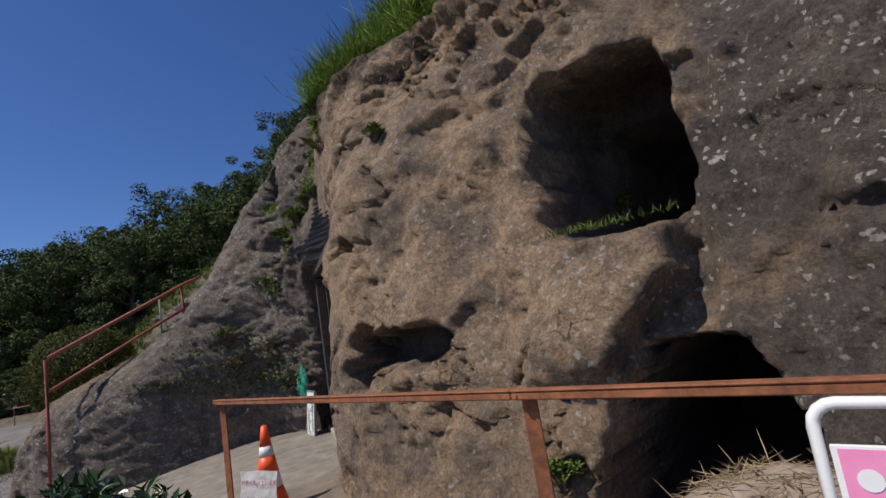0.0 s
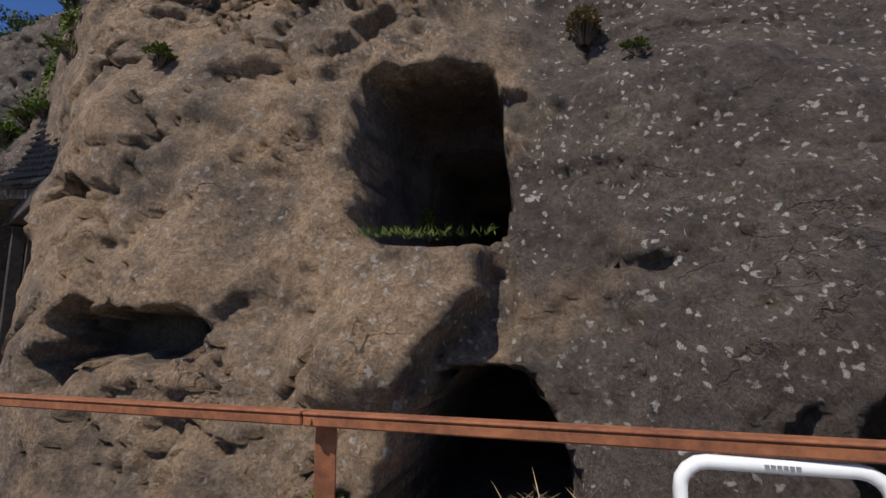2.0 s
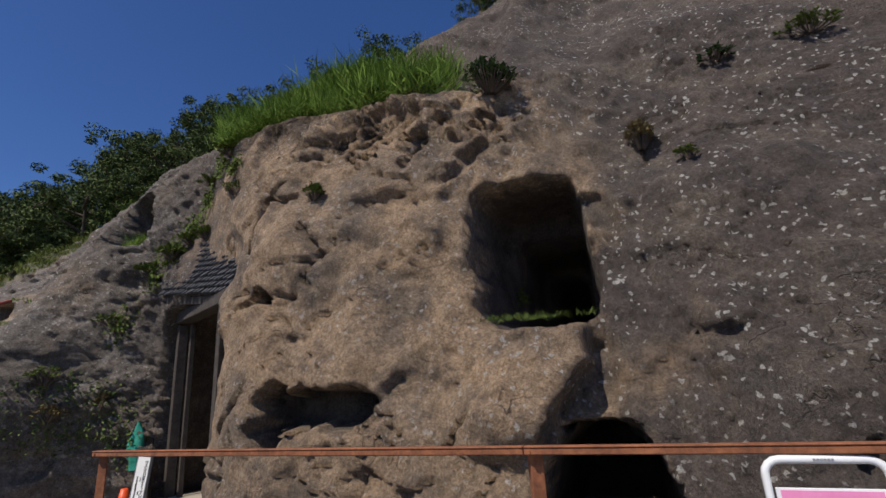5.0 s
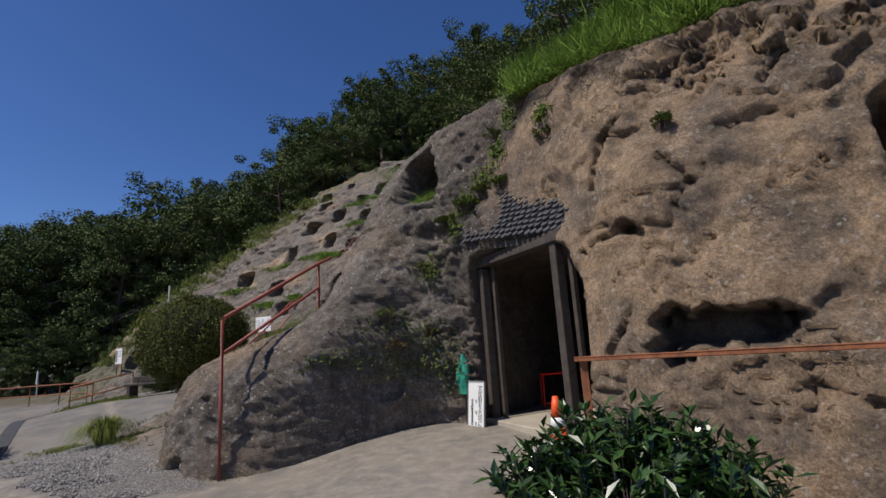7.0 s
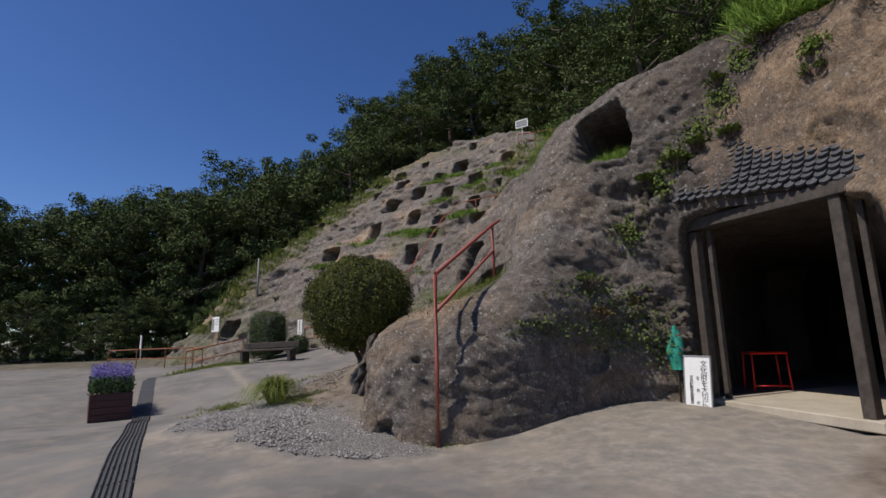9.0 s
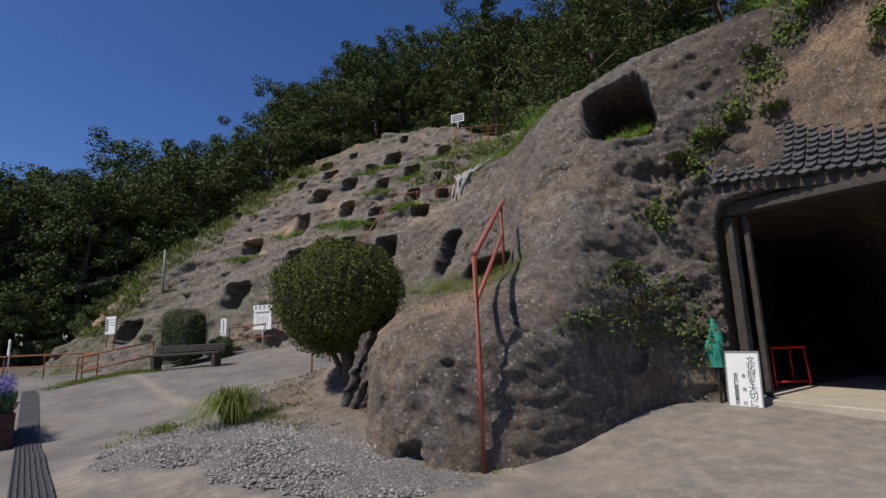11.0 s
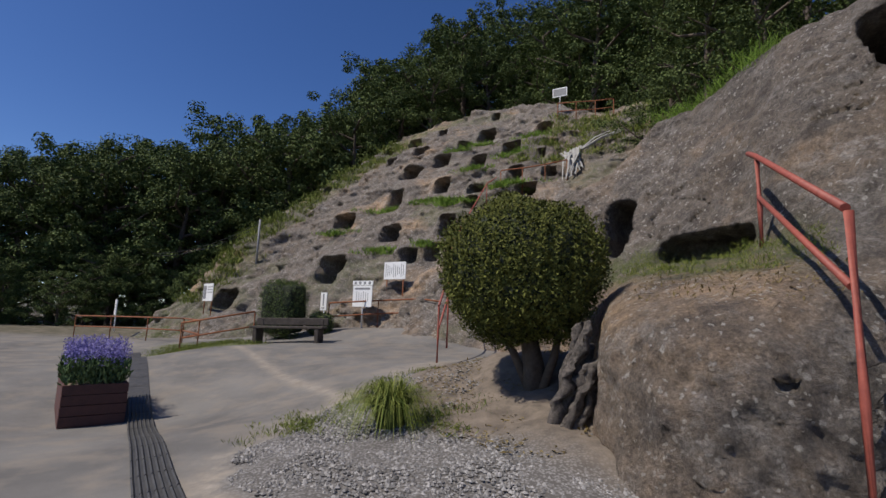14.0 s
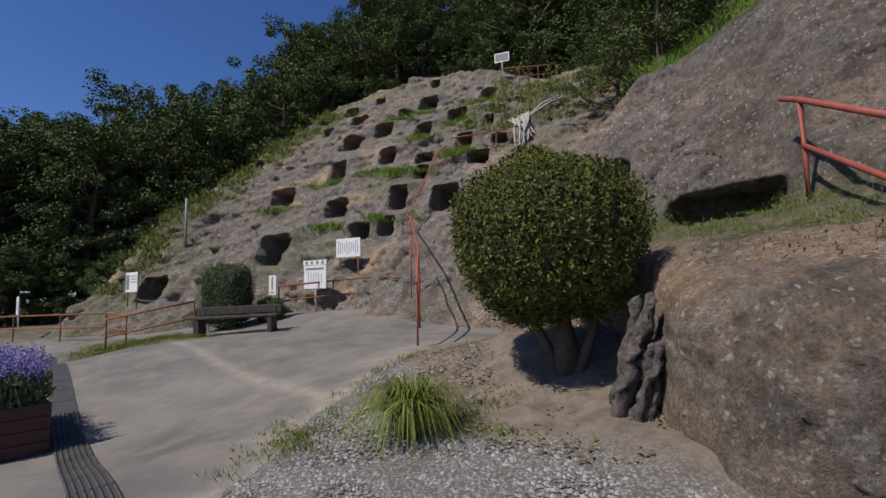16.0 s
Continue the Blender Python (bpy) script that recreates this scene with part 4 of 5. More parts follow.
tussock("yellow-green arching ornamental grass tussock in gravel", (-8.42, 6.95, float(ground_z(-8.42, 6.95))), 0.4, 1100, 0.66, M_TUSSOCK)
grass("fresh green grass on the tomb sill", [near(a, 4.36 + 0.22 * rs.rand(), 1.55) for a in (-0.1, 0.08, 0.2, 0.26, 0.3, 0.36, 0.4, 0.44, 0.5, 0.54, 0.6)], 20, 0.07, 0.045, M_FRESH, 0.7, width=0.005)
grass("fresh green grass on the great cave's floor", [near(6.05 + 0.05 * k, 5.75 + 0.3 * k / 14 + 0.1 * (k % 4), 3.34) for k in range(14)], 60, 0.15)
grass("long grass on the cliff's grassy shelf", [cliff_at(1.3 + 2.9 * rs.rand(), 4.16 + 1.0 * rs.rand() ** 1.3, 0.0) for k in range(260)], 55, 0.36, 0.12, None, 0.75, width=0.011)
grass("long grass along the cliff's brow", [cliff_at(3.2 + 0.03 * k, 4.5 + 0.05 * (k % 6), 0.0) for k in range(40)], 60, 0.42, 0.1)
grass("short grass on the ledge under the rock", [cliff_at(7.3 + 1.9 * rs.rand(), 1.28 + 0.4 * rs.rand(), 0.0) for k in range(110)], 34, 0.07, 0.07, M_TUSSOCK, 0.7, width=0.005)
grass("weeds along the cliff's foot", [near(6.0 + 0.12 * k, float(W[int(np.argmin(np.abs(zz + 0.38))), int(np.argmin(np.abs(tt - (6.0 + 0.12 * k))))]) - 0.06, 0) + Vector((0, 0, -0.42 + 0.0 * k)) for k in (0, 1, 2, 5, 6, 9, 10, 11, 15)], 30, 0.12, 0.05, M_TUSSOCK)
verge = []
for k in range(260):
    x, y = rs.uniform(-18.6, -13.9), rs.uniform(11.9, 15.4)
    if inside(np.array([x]), np.array([y]), VERGE)[0] > 0:
        verge.append((x, y, float(ground_z(x, y))))
grass("mown green verge beside the fence", verge, 40, 0.12, 0.12, M_TUSSOCK)
edge = []
for k in range(60):
    f = k / 60
    x, y = -9.6 + 0.8 * f + rs.normal() * 0.1, 6.6 + 3.2 * f + rs.normal() * 0.1
    edge.append((x, y, float(ground_z(x, y))))
grass("thin weeds along the gravel's edge", edge, 14, 0.09, 0.06, M_TUSSOCK)
grass("weeds sprouting in the gravel", [(x, y, float(ground_z(x, y))) for x, y in rs.uniform((-8.2, 7.0), (-7.4, 7.6), (26, 2))], 16, 0.1, 0.05, M_FRESH)
hill = [far(t + rs.normal() * 0.45, z - 0.55 + rs.normal() * 0.08, 0.02) for t, z in ((17.4, 6.0), (18.5, 6.2), (17.0, 5.9), (19.0, 3.7), (22.1, 4.7), (15.3, 6.6), (19.3, 10.9), (17.6, 8.1), (20.2, 10.3), (16.5, 3.8), (14.3, 6.6), (15.9, 10.2), (16.2, 9.0), (20.8, 5.9)) for _ in range(16)]
grass("bright grass on the hillside's tomb ledges", hill, 34, 0.22, 0.16, None, 0.5, width=0.03)
side = []
for k in range(220):
    z = rs.uniform(1.0, 12.0)
    side.append(far(float(np.interp(z, fz, edge_t[:, 0])) - abs(rs.normal()) * 1.3 - 0.2, z, 0.0))
grass("rough grass along the hill's shoulder", side, 30, 0.35, 0.2, M_TUSSOCK, 0.5, width=0.04)
grass("grass on the upper slope", [far(rs.uniform(10, 15.5), rs.uniform(7.5, 11.5), 0.0) for _ in range(160)], 30, 0.3, 0.2, M_TUSSOCK, 0.5, width=0.04)
grass("green weeds on the rock's sloping back", [cliff_at(rs.uniform(7.6, 9.6), rs.uniform(4.3, 4.9), 0.0) for _ in range(60)], 40, 0.22, 0.15)

lit = []
while len(lit) < 2600:
    x, y = rs.uniform(-8.6, -6.3), rs.uniform(6.2, 9.6)
    if inside(np.array([x]), np.array([y]), BANK)[0] > -0.15:
        lit.append((x, y, float(ground_z(x, y)) + 0.035 + 0.02 * rs.rand()))
n_lit = len(lit)
tagged(leaf_mesh("leaf_litter", np.array(lit), np.stack([rs.normal(size=n_lit), rs.normal(size=n_lit), 0.2 * rs.normal(size=n_lit)], 1), unit(n_lit) * 0.5 + np.array([0, 0, 1.0]),
                 rs.uniform(0.02, 0.07, n_lit), rs.uniform(0.008, 0.025, n_lit), M_DRY), "brown fallen leaves and twigs on the earth bank", "leaf litter", kind="stuff")
for wx, wy, wr, wn in ((-7.76, 6.95, 0.2, 26), (-9.38, 7.35, 0.22, 30), (-9.1, 7.0, 0.2, 20), (-8.0, 7.2, 0.25, 18)):
    grass("low green weeds beside the grass tussock", [(wx + rs.normal() * wr, wy + rs.normal() * wr, float(ground_z(wx, wy)) + 0.02) for _ in range(wn)], 18, 0.065, 0.05, M_TUSSOCK, 0.8, width=0.008)
ledge = [cliff_at(7.15 + 1.5 * rs.rand(), 1.02 + 0.3 * rs.rand(), 0.0) for _ in range(700)]
tagged(leaf_mesh("leaf_litter", np.array([tuple(p) for p in ledge]), unit(700), unit(700) * 0.4 + np.array([0, -0.4, 1.0]), rs.uniform(0.02, 0.06, 700), rs.uniform(0.006, 0.018, 700), M_DRY),
       "reddish dry leaves on the rock ledge", "leaf litter", kind="stuff")

# --- loose stones of the gravel bed ---
sv, sf = [], []
rg = random.Random(4)
octa = [(1, 0, 0), (-1, 0, 0), (0, 1, 0), (0, -1, 0), (0, 0, 1), (0, 0, -1)]
faces8 = [(0, 2, 4), (2, 1, 4), (1, 3, 4), (3, 0, 4), (2, 0, 5), (1, 2, 5), (3, 1, 5), (0, 3, 5)]
pts = rs.uniform((-9.7, 4.5), (-5.6, 9.5), (26000, 2))
keep = inside(pts[:, 0], pts[:, 1], GRAVEL) + 0.2 * fractal(pts[:, 0] * 1.3, pts[:, 1] * 1.3, 50, 4) > 0.05
keep &= rs.rand(len(pts)) < np.where(inside(pts[:, 0], pts[:, 1], BANK) > 0, 0.25, 1.0)
for x, y in pts[keep]:
    s = rg.uniform(0.008, 0.024)
    z = float(ground_z(x, y)) + 0.022
    k = len(sv)
    a = rg.uniform(0, 6.3)
    for ox, oy, oz in octa:
        j = rg.uniform(0.7, 1.3) * s
        sv.append((x + j * (ox * math.cos(a) - 0.8 * oy * math.sin(a)), y + j * (ox * math.sin(a) + 0.8 * oy * math.cos(a)), z + 0.65 * j * oz))
    sf += [(k + a0, k + b0, k + c0) for a0, b0, c0 in faces8]
me = bpy.data.meshes.new("gravel")
me.from_pydata(sv, [], sf)
me.materials.append(M_STONE)
tagged(new("gravel", me), "grey crushed stone gravel on the ground", "gravel", kind="stuff")


# --- fences and rails ---
def rust_fence():
    """Low walkway fence of rusted angle iron."""
    t = thing("walkway_fence", "rusty brown angle-iron fence along the cliff foot", "fence")
    z = 0.845
    line = lambda a: 3.05 + 0.065 * (a - 0.095)
    for a, b in ((2.88, 0.12), (0.12, -2.7), (-2.7, -5.6)):
        bm = bmesh.new()
        p, q = near(a, line(a), z + 0.012 * (2.85 - a)), near(b, line(b), z + 0.012 * (2.85 - b))
        d = (q - p)
        m = Matrix.Translation(p) @ Matrix.Rotation(math.atan2(d.y, d.x), 4, "Z") @ Matrix.Rotation(-math.atan2(d.z, math.hypot(d.x, d.y)), 4, "Y")
        box(bm, (0, -0.018, -0.030), (d.length - 0.004, 0.018, -0.004), m, 0.004)
        box(bm, (0, -0.022, -0.0039), (d.length - 0.004, 0.02, 0.004), m, 0.003)
        part("top_rail", bm, M_RUST, t)
    for a in (2.85, 0.10, -2.72, -5.6):
        bm = bmesh.new()
        top = z + 0.012 * (2.85 - a)
        p = near(a, line(a) + 0.03, top - 0.028)
        f = near(a - 0.02, line(a) + 0.03, float(ground_z(p.x, p.y)) - 0.05)
        box(bm, (-0.026, -0.006, 0), (0.026, 0.006, p.z - f.z), Matrix.Translation(f), 0.002)
        box(bm, (-0.026, 0.0061, 0), (-0.016, 0.05, p.z - f.z), Matrix.Translation(f), 0.002)
        post = part("post", bm, M_RUST, t)
        bm = bmesh.new()
        tube(bm, [near(a, line(a) - 0.017, top - 0.018), near(a, line(a) - 0.027, top - 0.018)], 0.008, 6)
        part("bolt", bm, M_RUST, post)
    return t


rust_fence()


def handrail(label, tops, foot, mids, material, r=0.022, name="handrail", posts=None):
    """Tube handrail over a row of tops; foot heights give the posts."""
    t = thing(name, label, "handrail")
    bm = bmesh.new()
    tube(bm, tops, r, 10)
    part("top_rail", bm, material, t)
    for m in mids:
        bm = bmesh.new()
        tube(bm, m, r * 0.85, 9)
        part("mid_rail", bm, material, t)
    for p, z in foot:
        bm = bmesh.new()
        tube(bm, [(p[0], p[1], z), (p[0] + 0.004, p[1], (z + p[2]) / 2), (p[0], p[1], p[2] - r * 0.9)], r * 0.95, 9)
        part("post", bm, material, t)
    return t


handrail("red-painted tube handrail climbing the rock", [(-5.40, 5.70, 1.50), (-5.13, 7.68, 2.46), (-5.08, 8.02, 2.60)], [((-5.40, 5.67, 1.50), -0.55), ((-5.13, 7.66, 2.46), 1.45)],
         [[(-5.40, 5.70, 1.07), (-5.13, 7.66, 2.05)]], M_RED, 0.026)


def on(x, y, up):
    return (x, y, float(ground_z(x, y)) + up)


handrail("red tube handrail beside the hill steps", [(-9.05, 10.9, 1.03), (-9.3, 12.6, 1.75), (-9.9, 15.0, 2.75), tuple(far(15.3, 3.2, 0.9)), tuple(far(15.4, 5.9, 0.9)), tuple(far(15.3, 6.3, 0.9))],
         [((-9.05, 10.9, 1.03), 0.0), ((-9.3, 12.6, 1.75), 0.2), ((-9.9, 15.0, 2.75), 0.3), (tuple(far(15.3, 3.2, 0.9)), 2.2), (tuple(far(15.4, 5.9, 0.9)), 5.0)], [[(-9.05, 10.9, 0.6), (-9.3, 12.6, 1.3), (-9.9, 15.0, 2.3)]], M_RED)
for row in ([(-14.75, 13.75), (-16.3, 13.0), (-16.9, 14.3), (-18.6, 15.6)], [(-18.6, 15.6), (-20.6, 16.2), (-22.6, 16.6), (-24.6, 16.9)], [(-13.4, 15.2), (-12.2, 15.9), (-11.0, 16.2), (-10.2, 15.6)]):
    tops = [on(x, y, 0.78) for x, y in row]
    handrail("rusty brown tube fence along the hill foot", tops, [(p, p[2] - 0.85) for p in tops], [[on(x, y, 0.4) for x, y in row]], M_RUST, 0.024, "tube_fence")
up = [far(15.2 - 0.9 * k, 11.9, 1.0) + Vector((0, 0, 0.25)) for k in range(4)]
handrail("brown tube railing on the hilltop path", [tuple(p) for p in up], [(tuple(p), p.z - 1.2) for p in up], [[tuple(p - Vector((0, 0, 0.45))) for p in up]], M_RUST, 0.03, "tube_fence")
mid = [far(15.3 - 0.8 * k, 6.35 + 0.12 * k, 0.7) + Vector((0, 0, 0.3)) for k in range(4)]
handrail("brown tube railing on the hillside path", [tuple(p) for p in mid], [(tuple(p), p.z - 1.2) for p in mid], [], M_RUST, 0.025, "tube_fence")


# --- shelter over the doorway ---
DOOR = Matrix(((0.61, 0.792, 0, -1.85), (-0.792, 0.61, 0, 6.79), (0, 0, 1, -0.08), (0, 0, 0, 1)))


def shelter():
    t = thing("doorway_shelter", "old timber doorway shelter with scalloped grey roof tiles", "shelter", DOOR)
    for x, top, wd in ((-0.86, 2.14, 0.05), (0.85, 2.16, 0.055)):
        bm = bmesh.new()
        box(bm, (x - wd, -0.06, 0), (x + wd, 0.06, top), None, 0.008)
        part("post", bm, M_WOOD, t)
    for x, wd in ((-0.72, 0.03), (0.99, 0.03)):
        bm = bmesh.new()
        box(bm, (x - wd, 0.06, 0), (x + wd, 0.12, 2.14), None, 0.005)
        part("inner_post", bm, M_WOOD, t)
    bm = bmesh.new()
    box(bm, (-1.08, -0.09, 2.161), (1.08, 0.09, 2.30), None, 0.01)
    part("lintel", bm, M_WOOD, t)
    bm = bmesh.new()
    box(bm, (-1.12, -0.34, 2.36), (1.14, -0.28, 2.45), None, 0.006)
    part("eave_board", bm, M_WOOD, t)
    for x in (-0.95, -0.5, 0.0, 0.5, 0.95):
        bm = bmesh.new()
        box(bm, (x - 0.035, -0.56, -0.07), (x + 0.035, 0.2, 0.0), Matrix.Translation((0, 0.28, 2.44)), 0.004)
        part("rafter", bm, M_WOOD, t)
    # the roof sags to one side and stands askew over the lintel
    askew = Matrix(((0.861, 0, 0, 0.12), (0.12, 0.6, 0, 0.09), (-0.115, 0, 1.08, -0.275), (0, 0, 0, 1)))
    for ob in list(t.children):
        if ob.name.startswith(("eave_board", "rafter")):
            ob.data.transform(askew)
    deck = slab_roof()
    bmesh.ops.transform(deck, matrix=askew, verts=deck.verts)
    roof = part("roof_deck", deck, M_WOOD, t)
    # scalloped tiles: a flat tongue with a half-round end, laid in overlapping rows
    me = bpy.data.meshes.new("roof_tile")
    out = [(-0.06, 0.0), (-0.06, -0.1)] + [(-0.06 * math.cos(a), -0.1 - 0.062 * math.sin(a)) for a in (0.35, 0.75, 1.15, 1.57, 2.0, 2.4, 2.8)] + [(0.06, -0.1), (0.06, 0.0)]
    n = len(out)
    vs = [(x, y, 0.0) for x, y in out] + [(x * 0.97, y * 0.985, 0.024) for x, y in out]
    fs = [tuple(range(n))[::-1], tuple(range(n, 2 * n))] + [(i, (i + 1) % n, n + (i + 1) % n, n + i) for i in range(n)]
    me.from_pydata(vs, [], fs)
    me.materials.append(M_TILE)
    rr = random.Random(6)
    slope = Matrix.Translation((0, -0.36, 2.42)) @ Matrix.Rotation(radians(56), 4, "X")
    for row in range(11):
        v = 0.13 + row * 0.08
        left = -1.16 + max(0, row - 1) * 0.068
        count = int((1.16 - max(0, row - 4) * 0.2 - left) / 0.127)
        for k in range(count):
            x = left + 0.064 + k * 0.127 + (0.064 if row % 2 else 0)
            ob = new("roof_tile", me)
            ob.parent = roof
            ob.matrix_local = askew @ slope @ Matrix.Translation((x, v, 0.036 + rr.uniform(0, 0.006))) @ Matrix.Rotation(radians(-13 + rr.uniform(-4, 3)), 4, "X") @ Matrix.Rotation(radians(rr.uniform(-5, 5)), 4, "Z")
    return t


def slab_roof():
    bm = bmesh.new()
    a = [(-1.14, -0.36, 2.455), (1.16, -0.36, 2.455), (1.16, -0.08, 2.86), (-0.1, 0.19, 3.25), (-0.52, 0.19, 3.25), (-1.14, 0.5, 2.46)]
    top = [bm.verts.new((x, y, z + 0.03)) for x, y, z in a]
    low = [bm.verts.new(p) for p in a]
    for f in ((0, 1, 2, 3, 4), (0, 4, 5)):
        bm.faces.new([top[i] for i in f])
        bm.faces.new([low[i] for i in f][::-1])
    for i in range(6):
        j = (i + 1) % 6
        bm.faces.new((low[i], low[j], top[j], top[i]))
    return bm


shelter()
bm = bmesh.new()
box(bm, (-0.92, -0.12, -0.06), (1.0, 3.2, 0.045), None, 0.01)
slab = mesh_object("floor_slab", bm, M_SLAB)
slab.matrix_world = DOOR
tagged(slab, "pale dusty concrete floor of the doorway", "floor", kind="structure")


def red_stool(at, turn):
    """Red tube frame with a thin seat."""
    t = thing("red_stool", "bright red metal stool in the dark doorway", "stool", pose(*at, 0, 0, turn))
    bm = bmesh.new()
    box(bm, (-0.24, -0.15, 0.48), (0.24, 0.15, 0.51), None, 0.012)
    part("seat", bm, M_REDGLOSS, t)
    for x in (-0.22, 0.22):
        for y in (-0.13, 0.13):
            bm = bmesh.new()
            tube(bm, [(x * 1.08, y * 1.1, 0), (x, y, 0.48)], 0.013, 8)
            part("leg", bm, M_REDGLOSS, t)
    bm = bmesh.new()
    tube(bm, [(-0.23, -0.14, 0.06), (0.23, -0.14, 0.06)], 0.011, 8)
    part("stretcher", bm, M_REDGLOSS, t)
    return t


red_stool((-1.50, 8.47, -0.035), 10)


def text_mesh(name, body, size, material, parent, m, depth=0.0015, spacing=1.0):
    cu = bpy.data.curves.new(name, "FONT")
    cu.body, cu.size, cu.align_x, cu.align_y, cu.extrude, cu.space_line = body, size, "CENTER", "CENTER", depth, spacing
    cu.resolution_u = 2
    tmp = bpy.data.objects.new(name, cu)
    scene.collection.objects.link(tmp)
    bpy.context.view_layer.update()
    me = bpy.data.meshes.new_from_object(tmp.evaluated_get(bpy.context.evaluated_depsgraph_get()))
    bpy.data.objects.remove(tmp)
    me.materials.clear()
    me.materials.append(material)
    ob = new(name, me)
    ob.parent = parent
    ob.matrix_local = m
    return ob


FRONT = Matrix.Rotation(radians(90), 4, "X")


def bars(parent, rows, material, name="text_lines"):
    """Writing too small to read: thin bars (x, z, width, height) on a board's face."""
    bm = bmesh.new()
    for x, z, w, h in rows:
        box(bm, (x - w / 2, -0.0035, z - h / 2), (x + w / 2, -0.0005, z + h / 2))
    ob = part(name, bm, material, parent)
    return ob


def heritage_sign():
    t = thing("heritage_sign", "white framed notice board with black vertical writing", "sign", pose(-2.61, 7.15, -0.17, -6, 0, -40))
    bm = bmesh.new()
    box(bm, (-0.165, 0, 0), (0.165, 0.02, 0.66), None, 0.003)
    panel = part("panel", bm, M_WHITE, t)
    bm = bmesh.new()
    for a, b in (((-0.172, -0.006, 0.645), (0.172, 0.026, 0.665)), ((-0.172, -0.006, -0.005), (0.172, 0.026, 0.012)), ((-0.174, -0.005, 0.013), (-0.158, 0.025, 0.644)), ((0.158, -0.005, 0.013), (0.174, 0.025, 0.644))):
        box(bm, a, b, None, 0.002)
    part("frame", bm, M_GREY, t)
    text_mesh("writing", "\n".join("文化財を大切に"), 0.088, M_BLACK, panel, Matrix.Translation((0.085, -0.002, 0.335)) @ FRONT, 0.001, 0.86)
    text_mesh("writing", "\n".join("吉見町"), 0.045, M_BLACK, panel, Matrix.Translation((0.005, -0.002, 0.25)) @ FRONT, 0.001, 3.2)
    text_mesh("writing", "\n".join("吉見町教育委員会"), 0.052, M_BLACK, panel, Matrix.Translation((-0.075, -0.002, 0.255)) @ FRONT, 0.001, 0.8)
    return t


heritage_sign()


def cloth_post():
    t = thing("wooden_stake", "weathered wooden stake beside the notice board", "post", pose(-2.58, 7.42, -0.15, 0, -4, 0))
    bm = bmesh.new()
    box(bm, (-0.045, -0.015, 0), (0.045, 0.015, 1.0), None, 0.006)
    part("plank", bm, M_WOOD, t)
    c = thing("green_cloth", "crumpled green cloth hung on a stake", "cloth", pose(-2.76, 7.36, 0.30))
    bm = bmesh.new()
    rows = []
    for k in range(12):
        z = 0.56 - 0.05 * k
        r = 0.02 + 0.075 * math.sin(min(1, k / 7) * 1.5) - 0.02 * (k > 8)
        rows.append([bm.verts.new((r * (1 + 0.3 * math.sin(3 * a + k * 0.7)) * math.cos(a), 0.55 * r * (1 + 0.3 * math.cos(4 * a + k)) * math.sin(a), z)) for a in [i * math.tau / 14 for i in range(14)]])
    for r0, r1 in zip(rows, rows[1:]):
        for i in range(14):
            bm.faces.new((r0[i], r1[i], r1[(i + 1) % 14], r0[(i + 1) % 14])).smooth = True
    part("cloth_folds", bm, M_GREEN, c)
    bm = bmesh.new()
    tube(bm, [(0, 0.02, -0.5), (0, 0.02, 0.5)], 0.014, 7)
    part("stake", bm, M_WOOD, c)


cloth_post()


def traffic_cone():
    t = thing("traffic_cone", "orange and white traffic cone with a hung paper notice", "traffic cone", pose(-1.50, 4.84, -0.215, 0, 0, -8) @ Matrix.Diagonal((1.06, 1.06, 1.06, 1)))
    bm = bmesh.new()
    box(bm, (-0.2, -0.2, 0), (0.2, 0.2, 0.03), None, 0.012)
    part("base_plate", bm, M_RUBBER, t, "black rubber base plate")
    for z0, z1, m in ((0.03, 0.20, M_ORANGE), (0.20, 0.31, M_WHITE), (0.31, 0.44, M_ORANGE), (0.44, 0.52, M_WHITE), (0.52, 0.68, M_ORANGE)):
        bm = bmesh.new()
        r = lambda z: 0.135 - 0.165 * z if z > 0.05 else 0.15
        tube(bm, [(0, 0, z0), (0, 0, z1 - 0.0005)], [r(z0), r(z1)], 20)
        part("cone_band", bm, m, t)
    bm = bmesh.new()
    tube(bm, [(0, 0, 0.032), (0, 0, 0.055)], [0.185, 0.16], 16)
    part("skirt", bm, M_ORANGE, t)
    bm = bmesh.new()
    vs = []
    for i in range(7):
        for j in range(5):
            x, z = -0.2 + 0.4 * i / 6, 0.08 + 0.27 * j / 4
            vs.append(bm.verts.new((x, -0.155 + 0.25 * (z - 0.08) + 0.012 * math.sin(i * 1.3 + j), z)))
    for i in range(6):
        for j in range(4):
            bm.faces.new((vs[i * 5 + j], vs[(i + 1) * 5 + j], vs[(i + 1) * 5 + j + 1], vs[i * 5 + j + 1]))
    bmesh.ops.solidify(bm, geom=bm.faces[:], thickness=0.002)
    paper = part("paper_notice", bm, M_WHITE, t, "white paper notice with red and black writing")
    text_mesh("writing", "やすくなっています", 0.042, M_INKRED, paper, Matrix.Translation((0.02, -0.128, 0.27)) @ Matrix.Rotation(radians(76), 4, "X"), 0.001)
    text_mesh("writing", "ご注意ください", 0.042, M_BLACK, paper, Matrix.Translation((0.03, -0.158, 0.15)) @ Matrix.Rotation(radians(76), 4, "X"), 0.001)
    return t


traffic_cone()


